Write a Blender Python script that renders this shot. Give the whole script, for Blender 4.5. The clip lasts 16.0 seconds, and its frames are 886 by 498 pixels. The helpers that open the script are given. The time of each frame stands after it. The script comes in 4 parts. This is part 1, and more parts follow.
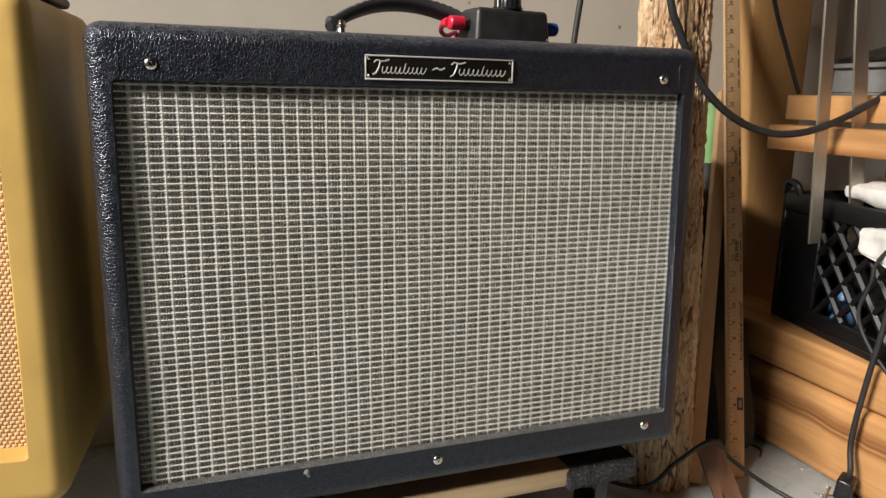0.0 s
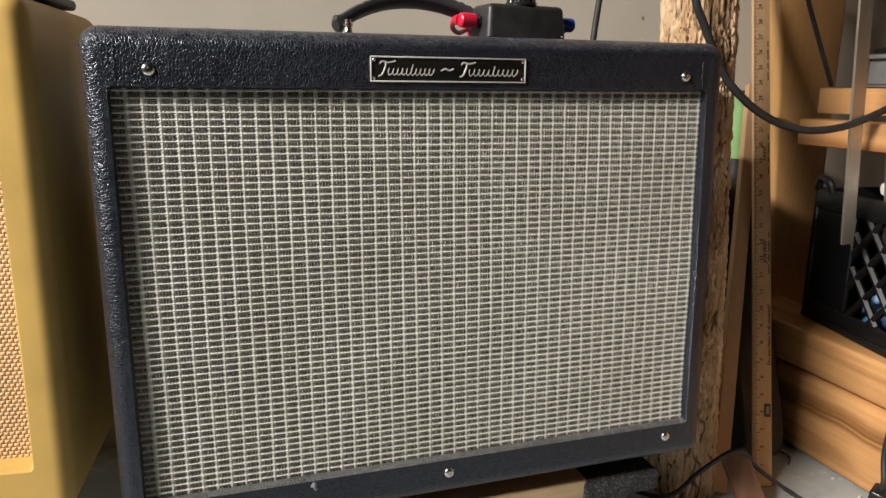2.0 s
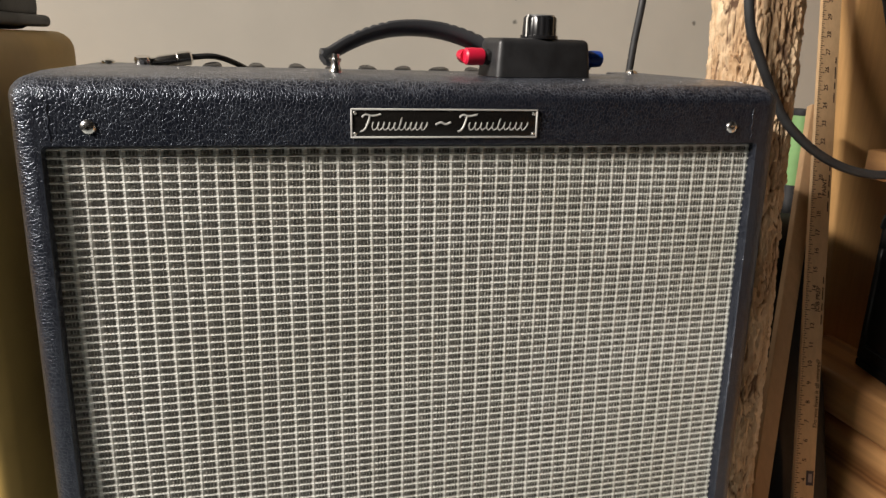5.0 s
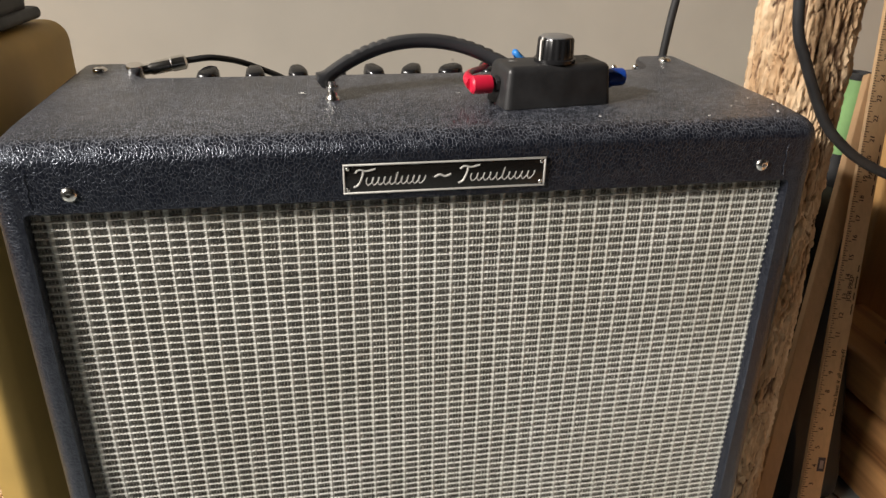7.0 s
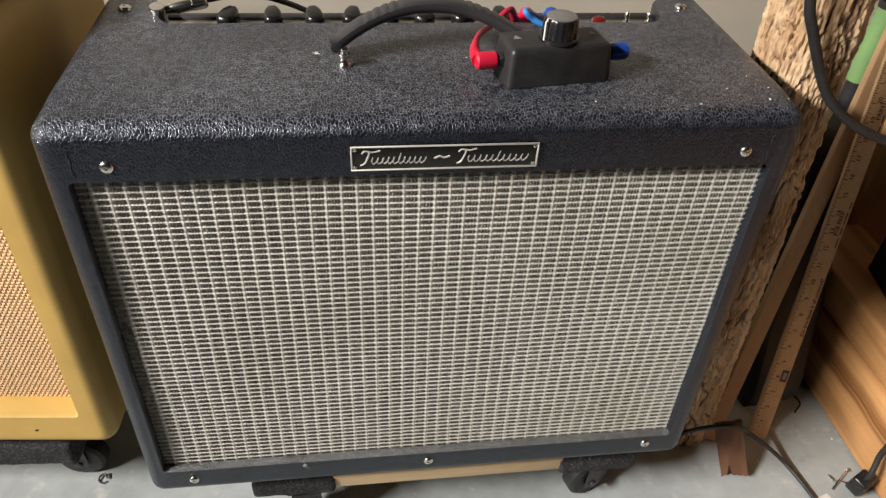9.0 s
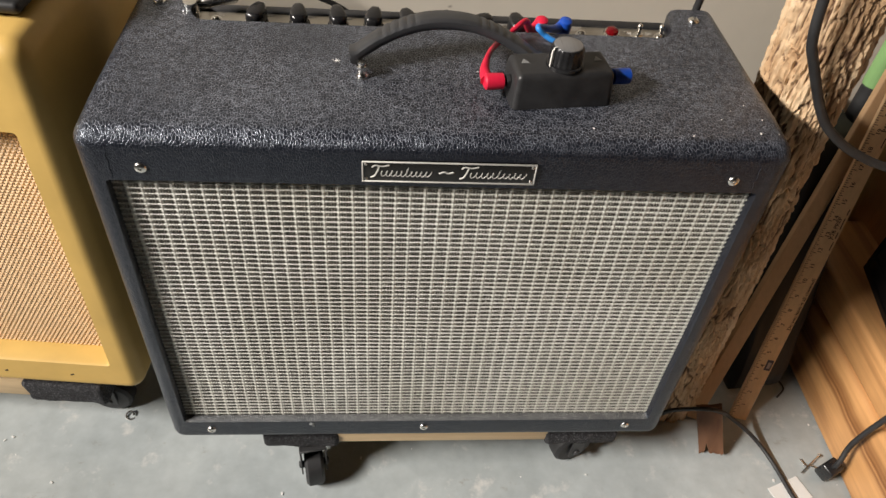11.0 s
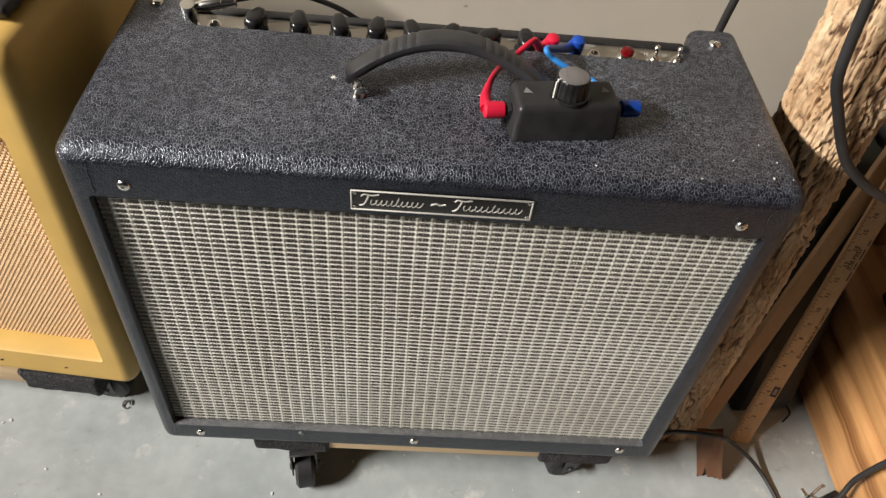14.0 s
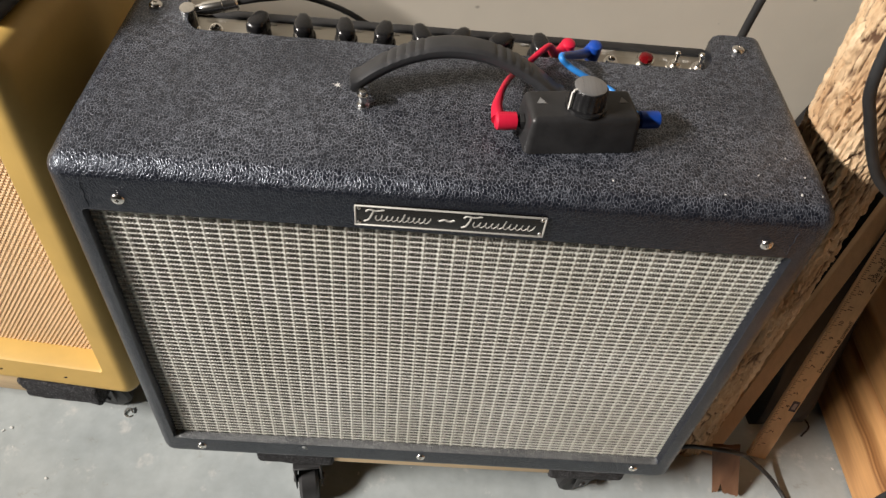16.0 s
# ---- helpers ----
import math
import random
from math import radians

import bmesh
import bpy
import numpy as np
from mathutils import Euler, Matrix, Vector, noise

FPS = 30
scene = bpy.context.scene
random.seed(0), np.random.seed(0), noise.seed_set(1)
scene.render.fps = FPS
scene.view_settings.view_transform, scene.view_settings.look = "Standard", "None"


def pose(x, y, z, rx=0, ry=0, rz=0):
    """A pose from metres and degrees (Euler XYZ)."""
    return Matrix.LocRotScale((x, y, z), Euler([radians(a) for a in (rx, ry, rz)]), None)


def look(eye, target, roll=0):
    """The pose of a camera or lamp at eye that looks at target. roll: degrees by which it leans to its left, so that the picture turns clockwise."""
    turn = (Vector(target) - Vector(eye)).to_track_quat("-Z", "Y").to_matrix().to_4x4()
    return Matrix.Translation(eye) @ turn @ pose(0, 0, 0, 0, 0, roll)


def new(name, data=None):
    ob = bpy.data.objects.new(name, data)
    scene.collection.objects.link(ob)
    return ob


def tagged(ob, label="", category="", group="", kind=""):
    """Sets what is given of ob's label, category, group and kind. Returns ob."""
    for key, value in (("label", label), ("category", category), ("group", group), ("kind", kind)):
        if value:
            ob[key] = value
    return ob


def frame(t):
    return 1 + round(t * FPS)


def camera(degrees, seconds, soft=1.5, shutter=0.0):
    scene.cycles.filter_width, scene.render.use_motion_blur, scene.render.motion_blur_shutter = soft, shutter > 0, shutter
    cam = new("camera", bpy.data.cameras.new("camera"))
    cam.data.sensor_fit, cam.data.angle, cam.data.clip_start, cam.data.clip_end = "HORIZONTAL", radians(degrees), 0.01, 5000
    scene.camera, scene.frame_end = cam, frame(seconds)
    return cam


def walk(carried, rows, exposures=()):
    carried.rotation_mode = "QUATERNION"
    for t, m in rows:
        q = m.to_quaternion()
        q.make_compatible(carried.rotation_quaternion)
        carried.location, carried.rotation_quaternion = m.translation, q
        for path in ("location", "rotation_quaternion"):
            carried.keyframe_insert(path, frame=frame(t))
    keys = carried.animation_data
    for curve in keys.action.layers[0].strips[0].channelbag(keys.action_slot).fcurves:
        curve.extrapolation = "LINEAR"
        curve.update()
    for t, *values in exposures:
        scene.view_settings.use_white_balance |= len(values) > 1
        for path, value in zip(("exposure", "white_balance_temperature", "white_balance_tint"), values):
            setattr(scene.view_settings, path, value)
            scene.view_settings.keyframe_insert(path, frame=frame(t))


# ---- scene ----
cam = camera(63.9, 16.0, soft=1.5, shutter=0.0)
PATH = [
    (0, (-0.24, -0.674, 0.556), (0.43, 1.163, 0.134), 1.1),
    (0.5, (-0.237, -0.669, 0.557), (0.411, 1.174, 0.13), 1.0),
    (1, (-0.233, -0.662, 0.561), (0.398, 1.185, 0.126), 0.9),
    (1.5, (-0.227, -0.658, 0.564), (0.388, 1.192, 0.119), 0.8),
    (2, (-0.215, -0.652, 0.568), (0.382, 1.203, 0.116), 0.5),
    (2.5, (-0.203, -0.644, 0.575), (0.377, 1.215, 0.117), 0.3),
    (3, (-0.193, -0.628, 0.584), (0.364, 1.237, 0.123), 0.3),
    (3.5, (-0.18, -0.616, 0.597), (0.353, 1.255, 0.133), 0.5),
    (4, (-0.167, -0.6, 0.606), (0.344, 1.275, 0.133), 0.9),
    (4.5, (-0.153, -0.58, 0.617), (0.339, 1.294, 0.122), 1.2),
    (5, (-0.139, -0.556, 0.641), (0.328, 1.308, 0.089), 1.6),
    (5.2, (-0.137, -0.55, 0.644), (0.325, 1.313, 0.083), 1.7),
    (7.3, (-0.089, -0.487, 0.79), (0.228, 1.241, -0.166), 1.4),
    (7.5, (-0.086, -0.486, 0.804), (0.22, 1.219, -0.197), 1.5),
    (8, (-0.08, -0.485, 0.836), (0.196, 1.146, -0.289), 2.0),
    (8.5, (-0.076, -0.483, 0.865), (0.179, 1.083, -0.352), 2.6),
    (9, (-0.074, -0.484, 0.895), (0.165, 1.025, -0.396), 3.5),
    (11.3, (-0.058, -0.475, 0.989), (0.104, 0.89, -0.464), 6.1),
    (11.5, (-0.058, -0.472, 0.993), (0.097, 0.884, -0.469), 6.2),
    (12, (-0.053, -0.463, 1.001), (0.089, 0.876, -0.478), 6.5),
    (12.5, (-0.049, -0.453, 1.003), (0.087, 0.877, -0.484), 6.8),
    (13, (-0.042, -0.442, 1.003), (0.086, 0.881, -0.491), 7.0),
    (13.5, (-0.036, -0.434, 1.004), (0.087, 0.884, -0.495), 7.2),
    (14, (-0.03, -0.422, 1.005), (0.081, 0.893, -0.498), 7.2),
    (14.5, (-0.027, -0.411, 1.004), (0.073, 0.904, -0.5), 7.0),
    (15, (-0.027, -0.4, 1.003), (0.062, 0.913, -0.504), 6.7),
    (15.5, (-0.028, -0.394, 0.998), (0.056, 0.916, -0.511), 6.7),
    (16, (-0.028, -0.389, 0.996), (0.055, 0.914, -0.519), 6.7),
]
walk(cam, [(t, look(eye, target, roll)) for t, eye, target, roll in PATH])

# ---- light ----
world = bpy.data.worlds.new("world")
world.use_nodes = True
scene.world = world
world.node_tree.nodes["Background"].inputs["Color"].default_value = (0.9, 0.95, 1.0, 1)
world.node_tree.nodes["Background"].inputs["Strength"].default_value = 0.003
scene.view_settings.exposure = 0.0

LAMP = Vector((-2.91, -1.08, 2.50))
ld = bpy.data.lights.new("ceiling_lamp_light", "AREA")
ld.shape, ld.size, ld.size_y, ld.energy, ld.color = "RECTANGLE", 0.10, 1.15, 32.5, (1.0, 0.93, 0.86)
ld.spread = radians(60)  # beam narrowed to cut bounced light; no reflector is built
lo = new("ceiling_lamp_light", ld)
lo.matrix_world = look(LAMP - Vector((0, 0, 0.03)), (0.22, 0.0, 0.35), 90)


# ---- materials ----
def nodes_of(name):
    m = bpy.data.materials.new(name)
    m.use_nodes = True
    nt = m.node_tree
    return m, nt, nt.nodes["Principled BSDF"]


def link(nt, a, b):
    nt.links.new(a, b)


def coords(nt, scale=(1, 1, 1), space="Object"):
    tc = nt.nodes.new("ShaderNodeTexCoord")
    mp = nt.nodes.new("ShaderNodeMapping")
    mp.inputs["Scale"].default_value = scale
    link(nt, tc.outputs[space], mp.inputs["Vector"])
    return mp.outputs["Vector"]


def noise_tex(nt, vec, scale, detail=4, rough=0.55, dist=0.0):
    n = nt.nodes.new("ShaderNodeTexNoise")
    n.inputs["Scale"].default_value, n.inputs["Detail"].default_value = scale, detail
    n.inputs["Roughness"].default_value, n.inputs["Distortion"].default_value = rough, dist
    link(nt, vec, n.inputs["Vector"])
    return n.outputs["Fac"]


def ramp(nt, fac, stops):
    r = nt.nodes.new("ShaderNodeValToRGB")
    e = r.color_ramp.elements
    while len(e) < len(stops):
        e.new(0.5)
    for el, (p, c) in zip(e, stops):
        el.position = p
        el.color = (*c, 1) if len(c) == 3 else c
    link(nt, fac, r.inputs["Fac"])
    return r.outputs["Color"]


def mix(nt, fac, a, b, kind="MIX"):
    m = nt.nodes.new("ShaderNodeMix")
    m.data_type, m.blend_type = "RGBA", kind
    for sock, v in ((m.inputs[0], fac), (m.inputs[6], a), (m.inputs[7], b)):
        if isinstance(v, (int, float)):
            sock.default_value = v
        elif isinstance(v, tuple):
            sock.default_value = (*v, 1)
        else:
            link(nt, v, sock)
    return m.outputs[2]


def bump(nt, p, height, strength=0.3, dist=0.001, prev=None):
    b = nt.nodes.new("ShaderNodeBump")
    b.inputs["Strength"].default_value, b.inputs["Distance"].default_value = strength, dist
    link(nt, height, b.inputs["Height"])
    if prev is not None:
        link(nt, prev, b.inputs["Normal"])
    link(nt, b.outputs["Normal"], p.inputs["Normal"])
    return b.outputs["Normal"]


def plain(name, col, rough=0.5, metal=0.0, vary=0.15, scale=40, bmp=0.05, spec=0.5):
    m, nt, p = nodes_of(name)
    v = coords(nt)
    f = noise_tex(nt, v, scale)
    dark = tuple(c * (1 - vary) for c in col)
    light = tuple(min(1, c * (1 + vary)) for c in col)
    link(nt, ramp(nt, f, [(0.3, dark), (0.7, light)]), p.inputs["Base Color"])
    link(nt, ramp(nt, noise_tex(nt, v, scale * 0.4), [(0.3, (rough * 0.85,) * 3), (0.7, (min(1, rough * 1.2),) * 3)]), p.inputs["Roughness"])
    p.inputs["Metallic"].default_value = metal
    p.inputs["Specular IOR Level"].default_value = spec
    if bmp:
        bump(nt, p, noise_tex(nt, v, scale * 6), bmp, 0.0005)
    return m


def vinyl(name, base, vein, cell, strength, rough, dust_glints, film=0.0):
    """Embossed vinyl: small domed pebbles with creases between. dust_glints: pale crease lines on upward faces, dusty
    but mostly painted glints; film: a thin patchy dusty film.
    """
    m, nt, p = nodes_of(name)
    v = coords(nt)

    def math_node(op, a, b):
        n = nt.nodes.new("ShaderNodeMath")
        n.operation = op
        for sock, x in zip(n.inputs, (a, b)):
            if isinstance(x, (int, float)):
                sock.default_value = x
            else:
                link(nt, x, sock)
        return n.outputs[0]

    warp = nt.nodes.new("ShaderNodeTexNoise")
    warp.inputs["Scale"].default_value, warp.inputs["Detail"].default_value = 190, 3
    link(nt, v, warp.inputs["Vector"])
    sub = nt.nodes.new("ShaderNodeVectorMath")
    sub.operation = "SUBTRACT"
    link(nt, warp.outputs["Color"], sub.inputs[0])
    sub.inputs[1].default_value = (0.5, 0.5, 0.5)
    add = nt.nodes.new("ShaderNodeVectorMath")
    add.operation = "MULTIPLY_ADD"
    link(nt, sub.outputs[0], add.inputs[0])
    add.inputs[1].default_value = (0.0055, 0.0055, 0.0055)
    link(nt, coords(nt, (1.25, 0.8, 1.0), "UV"), add.inputs[2])

    def cells(scale):
        vo = nt.nodes.new("ShaderNodeTexVoronoi")
        vo.voronoi_dimensions, vo.feature = "2D", "DISTANCE_TO_EDGE"
        vo.inputs["Scale"].default_value = scale
        link(nt, add.outputs[0], vo.inputs["Vector"])
        return vo.outputs["Distance"]

    d1, d2 = cells(cell), cells(cell * 1.75)
    broken = ramp(nt, noise_tex(nt, v, 230, 2), [(0.36, (0.25,) * 3), (0.58, (1, 1, 1))])
    branch = ramp(nt, noise_tex(nt, v, 150, 2), [(0.46, (0, 0, 0)), (0.60, (0.75,) * 3)])
    line = ramp(nt, d1, [(0.0, (1, 1, 1)), (0.04, (0.8,) * 3), (0.09, (0, 0, 0))])
    line2 = ramp(nt, d2, [(0.0, (1, 1, 1)), (0.05, (0.7,) * 3), (0.11, (0, 0, 0))])
    net = math_node("MAXIMUM", math_node("MULTIPLY", line, broken), math_node("MULTIPLY", line2, branch))
    dome = ramp(nt, d1, [(0.0, (0, 0, 0)), (0.07, (0.5,) * 3), (0.18, (0.9,) * 3), (0.40, (1, 1, 1))])
    height = math_node("SUBTRACT", dome, math_node("MULTIPLY", math_node("MULTIPLY", line2, branch), 0.35))
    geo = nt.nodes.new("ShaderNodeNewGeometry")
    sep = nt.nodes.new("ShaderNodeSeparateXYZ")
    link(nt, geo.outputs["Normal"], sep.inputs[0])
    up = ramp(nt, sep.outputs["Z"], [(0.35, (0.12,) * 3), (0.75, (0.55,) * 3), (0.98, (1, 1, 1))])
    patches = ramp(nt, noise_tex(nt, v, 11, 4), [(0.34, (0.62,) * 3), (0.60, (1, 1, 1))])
    # crease glints painted as pale colour on upward faces, beside the dusty film
    f = math_node("MULTIPLY", math_node("MULTIPLY", patches, net), math_node("MULTIPLY", up, dust_glints))
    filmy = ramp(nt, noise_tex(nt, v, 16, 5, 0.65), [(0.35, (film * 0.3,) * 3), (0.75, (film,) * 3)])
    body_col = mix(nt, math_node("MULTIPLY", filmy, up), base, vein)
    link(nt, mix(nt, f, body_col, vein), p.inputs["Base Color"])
    link(nt, ramp(nt, noise_tex(nt, v, 30), [(0.3, (rough * 0.85,) * 3), (0.75, (rough * 1.2,) * 3)]), p.inputs["Roughness"])
    p.inputs["Specular IOR Level"].default_value = 0.55
    p.inputs["Specular Tint"].default_value = (0.74, 0.85, 1.0, 1)
    # a thin gloss over the satin sheen
    p.inputs["Coat Weight"].default_value, p.inputs["Coat Roughness"].default_value = 0.2, 0.2
    link(nt, bump(nt, p, height, strength, 0.0008), p.inputs["Coat Normal"])
    return m


def wood(name, light, dark, axis=2, grain=1.0, rough=0.5, knots=True, band=None):
    """Sawn softwood with the grain along one axis, growth bands and a few knots."""
    m, nt, p = nodes_of(name)
    sc = [22.0, 22.0, 22.0]
    sc[axis] = 1.1
    v = coords(nt, tuple(sc))
    oi = nt.nodes.new("ShaderNodeObjectInfo")
    vm = nt.nodes.new("ShaderNodeVectorMath")
    vm.operation = "MULTIPLY_ADD"
    link(nt, oi.outputs["Random"], vm.inputs[0])
    vm.inputs[1].default_value = (9, 7, 5)
    link(nt, v, vm.inputs[2])
    vv = vm.outputs[0]
    bands = noise_tex(nt, vv, 1.0, 3, 0.5, 0.6)
    fine = noise_tex(nt, vv, 7.0, 3, 0.7)
    wv = nt.nodes.new("ShaderNodeMath")
    wv.operation = "SINE"
    ml = nt.nodes.new("ShaderNodeMath")
    ml.operation = "MULTIPLY"
    ml.inputs[1].default_value = 16 * grain
    link(nt, bands, ml.inputs[0]), link(nt, ml.outputs[0], wv.inputs[0])
    mid = tuple((a * 0.6 + b * 0.4) for a, b in zip(light, dark))
    c1 = ramp(nt, wv.outputs[0], [(0.0, light), (0.7, tuple(a * 0.85 + b * 0.15 for a, b in zip(light, dark))), (1.0, mid)])
    c2 = ramp(nt, fine, [(0.35, (0.84,) * 3), (0.65, (1.0,) * 3)])
    col = mix(nt, 0.8, c1, c2, "MULTIPLY")
    if knots:
        streak = ramp(nt, noise_tex(nt, vv, 0.42, 1, 0.4, 0.3), [(0.53, (0, 0, 0)), (0.58, (0.8,) * 3), (0.61, (0.2,) * 3), (0.64, (0.7,) * 3), (0.68, (0.1,) * 3)])
        col = mix(nt, streak, col, tuple(c * 1.3 for c in dark))
        vo = nt.nodes.new("ShaderNodeTexVoronoi")
        vo.inputs["Scale"].default_value = 0.16
        link(nt, vv, vo.inputs["Vector"])
        k = ramp(nt, vo.outputs["Distance"], [(0.05, (1, 1, 1)), (0.10, (0, 0, 0))])
        col = mix(nt, k, col, tuple(c * 0.35 for c in dark))
    if band is not None:
        # one dark resinous band of fine lines along the beam
        tc = nt.nodes.new("ShaderNodeSeparateXYZ")
        link(nt, coords(nt), tc.inputs[0])
        wav = nt.nodes.new("ShaderNodeMath")
        wav.operation = "MULTIPLY_ADD"
        link(nt, noise_tex(nt, coords(nt, (3, 7, 3)), 1.0, 3, 0.6), wav.inputs[0])
        wav.inputs[1].default_value = 0.022
        link(nt, tc.outputs["Z"], wav.inputs[2])
        b0 = band + 0.011
        lines = ramp(nt, wav.outputs[0], [(b0 - 0.019, (0, 0, 0)), (b0 - 0.014, (0.85,) * 3), (b0 - 0.009, (0.25,) * 3), (b0 - 0.005, (0.95,) * 3), (b0, (0.35,) * 3), (b0 + 0.004, (0.9,) * 3), (b0 + 0.008, (0.2,) * 3), (b0 + 0.011, (0.6,) * 3), (b0 + 0.016, (0, 0, 0))])
        col = mix(nt, lines, col, tuple(c * 0.9 for c in dark))
    blot = noise_tex(nt, coords(nt), 6, 3)
    col = mix(nt, 0.45, col, ramp(nt, blot, [(0.3, (0.6, 0.55, 0.5)), (0.7, (1, 1, 1))]), "MULTIPLY")
    link(nt, col, p.inputs["Base Color"])
    p.inputs["Roughness"].default_value = rough
    bump(nt, p, fine, 0.15, 0.0006)
    return m


def concrete(name):
    m, nt, p = nodes_of(name)
    v = coords(nt)
    a = noise_tex(nt, v, 3.5, 6, 0.6)
    b = noise_tex(nt, v, 45, 4)
    col = ramp(nt, a, [(0.25, (0.30, 0.335, 0.34)), (0.5, (0.42, 0.46, 0.465)), (0.75, (0.54, 0.585, 0.585))])
    col = mix(nt, 0.35, col, ramp(nt, b, [(0.3, (0.6,) * 3), (0.7, (1,) * 3)]), "MULTIPLY")
    c = noise_tex(nt, v, 16, 5, 0.7)
    col = mix(nt, ramp(nt, c, [(0.58, (0, 0, 0)), (0.70, (0.7,) * 3)]), col, (0.66, 0.65, 0.62))
    d = noise_tex(nt, coords(nt, (1, 1.3, 1)), 22, 5, 0.75)
    col = mix(nt, ramp(nt, d, [(0.62, (0, 0, 0)), (0.74, (0.5,) * 3)]), col, (0.22, 0.18, 0.13))
    link(nt, col, p.inputs["Base Color"])
    link(nt, ramp(nt, a, [(0.3, (0.28,) * 3), (0.7, (0.5,) * 3)]), p.inputs["Roughness"])
    n = bump(nt, p, noise_tex(nt, v, 120, 4), 0.12, 0.001)
    bump(nt, p, a, 0.15, 0.004, n)
    return m


def wall_paint(name, col):
    m, nt, p = nodes_of(name)
    v = coords(nt)
    a = noise_tex(nt, v, 5, 5)
    base = ramp(nt, a, [(0.3, tuple(c * 0.9 for c in col)), (0.7, tuple(c * 1.04 for c in col))])
    sp = nt.nodes.new("ShaderNodeTexVoronoi")
    sp.inputs["Scale"].default_value = 22
    sp.inputs["Randomness"].default_value = 1.0
    link(nt, v, sp.inputs["Vector"])
    k = noise_tex(nt, v, 60, 2)
    mth = nt.nodes.new("ShaderNodeMath")
    mth.operation = "MULTIPLY_ADD"
    link(nt, k, mth.inputs[0])
    mth.inputs[1].default_value = 0.28
    link(nt, sp.outputs["Distance"], mth.inputs[2])
    spot = ramp(nt, mth.outputs[0], [(0.14, (1, 1, 1)), (0.20, (0, 0, 0))])
    link(nt, mix(nt, spot, base, tuple(c * 0.35 for c in col)), p.inputs["Base Color"])
    p.inputs["Roughness"].default_value = 0.6
    bump(nt, p, noise_tex(nt, v, 160, 4), 0.12, 0.0008)
    return m


def bark_mat(name):
    m, nt, p = nodes_of(name)
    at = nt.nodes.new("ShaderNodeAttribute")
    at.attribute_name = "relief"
    v = coords(nt, (60, 60, 14))
    n1 = noise_tex(nt, v, 1.0, 5, 0.65)
    n2 = noise_tex(nt, coords(nt), 12, 3)
    plate = ramp(nt, n1, [(0.25, (0.40, 0.24, 0.12)), (0.48, (0.64, 0.45, 0.27)), (0.70, (0.82, 0.66, 0.45))])
    plate = mix(nt, ramp(nt, n2, [(0.4, (0, 0, 0)), (0.7, (0.6,) * 3)]), plate, (0.36, 0.20, 0.09))
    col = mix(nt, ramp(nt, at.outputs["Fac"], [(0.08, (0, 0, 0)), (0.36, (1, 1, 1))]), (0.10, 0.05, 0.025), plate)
    link(nt, col, p.inputs["Base Color"])
    p.inputs["Roughness"].default_value = 0.85
    bump(nt, p, noise_tex(nt, coords(nt, (1, 1, 0.4)), 260, 5, 0.7), 0.9, 0.0022)
    return m


def carpet(name):
    m, nt, p = nodes_of(name)
    v = coords(nt)
    a, b = noise_tex(nt, v, 350, 4, 0.8), noise_tex(nt, v, 30, 4)
    col = mix(nt, 0.6, ramp(nt, a, [(0.35, (0.006, 0.006, 0.007)), (0.56, (0.05, 0.05, 0.056)), (0.70, (0.24, 0.24, 0.25))]),
              ramp(nt, b, [(0.35, (0.35,) * 3), (0.7, (1.3,) * 3)]), "MULTIPLY")
    link(nt, col, p.inputs["Base Color"])
    p.inputs["Roughness"].default_value = 0.95
    bump(nt, p, a, 1.0, 0.003)
    return m


def thread_mat(name, c0, c1, scale, rough=0.6):
    m, nt, p = nodes_of(name)
    f = noise_tex(nt, coords(nt, scale), 1.0, 3, 0.6)
    g = noise_tex(nt, coords(nt), 7, 3)
    col = mix(nt, 0.5, ramp(nt, f, [(0.3, c0), (0.7, c1)]), ramp(nt, g, [(0.3, (0.72, 0.70, 0.62)), (0.7, (1, 1, 1))]), "MULTIPLY")
    link(nt, col, p.inputs["Base Color"])
    p.inputs["Roughness"].default_value = rough
    return m


def brushed(name, col, rough=0.3, scale=(400, 8, 8)):
    m, nt, p = nodes_of(name)
    f = noise_tex(nt, coords(nt, scale), 1.0, 4, 0.7)
    link(nt, ramp(nt, f, [(0.3, tuple(c * 0.8 for c in col)), (0.7, col)]), p.inputs["Base Color"])
    link(nt, ramp(nt, f, [(0.3, (rough * 0.8,) * 3), (0.7, (rough * 1.3,) * 3)]), p.inputs["Roughness"])
    p.inputs["Metallic"].default_value = 1.0
    return m


M = {}
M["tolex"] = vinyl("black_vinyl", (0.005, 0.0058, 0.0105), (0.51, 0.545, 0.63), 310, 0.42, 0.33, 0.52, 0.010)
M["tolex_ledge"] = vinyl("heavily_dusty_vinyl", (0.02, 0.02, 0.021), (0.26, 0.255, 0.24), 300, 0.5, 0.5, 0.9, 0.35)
M["yellow"] = plain("yellow_lacquered_vinyl", (0.59, 0.388, 0.115), 0.5, 0, 0.10, 14, 0.10, 0.3)
M["thread_v"] = thread_mat("silver_thread", (0.52, 0.52, 0.48), (0.70, 0.70, 0.65), (60, 60, 500))
M["thread_h"] = thread_mat("silver_weft", (0.56, 0.555, 0.52), (0.76, 0.755, 0.71), (500, 60, 60))
M["thread_d"] = thread_mat("dark_weft", (0.022, 0.021, 0.018), (0.11, 0.104, 0.09), (900, 60, 60))
M["thread_s"] = thread_mat("grey_thread", (0.31, 0.30, 0.27), (0.48, 0.47, 0.43), (60, 60, 500))
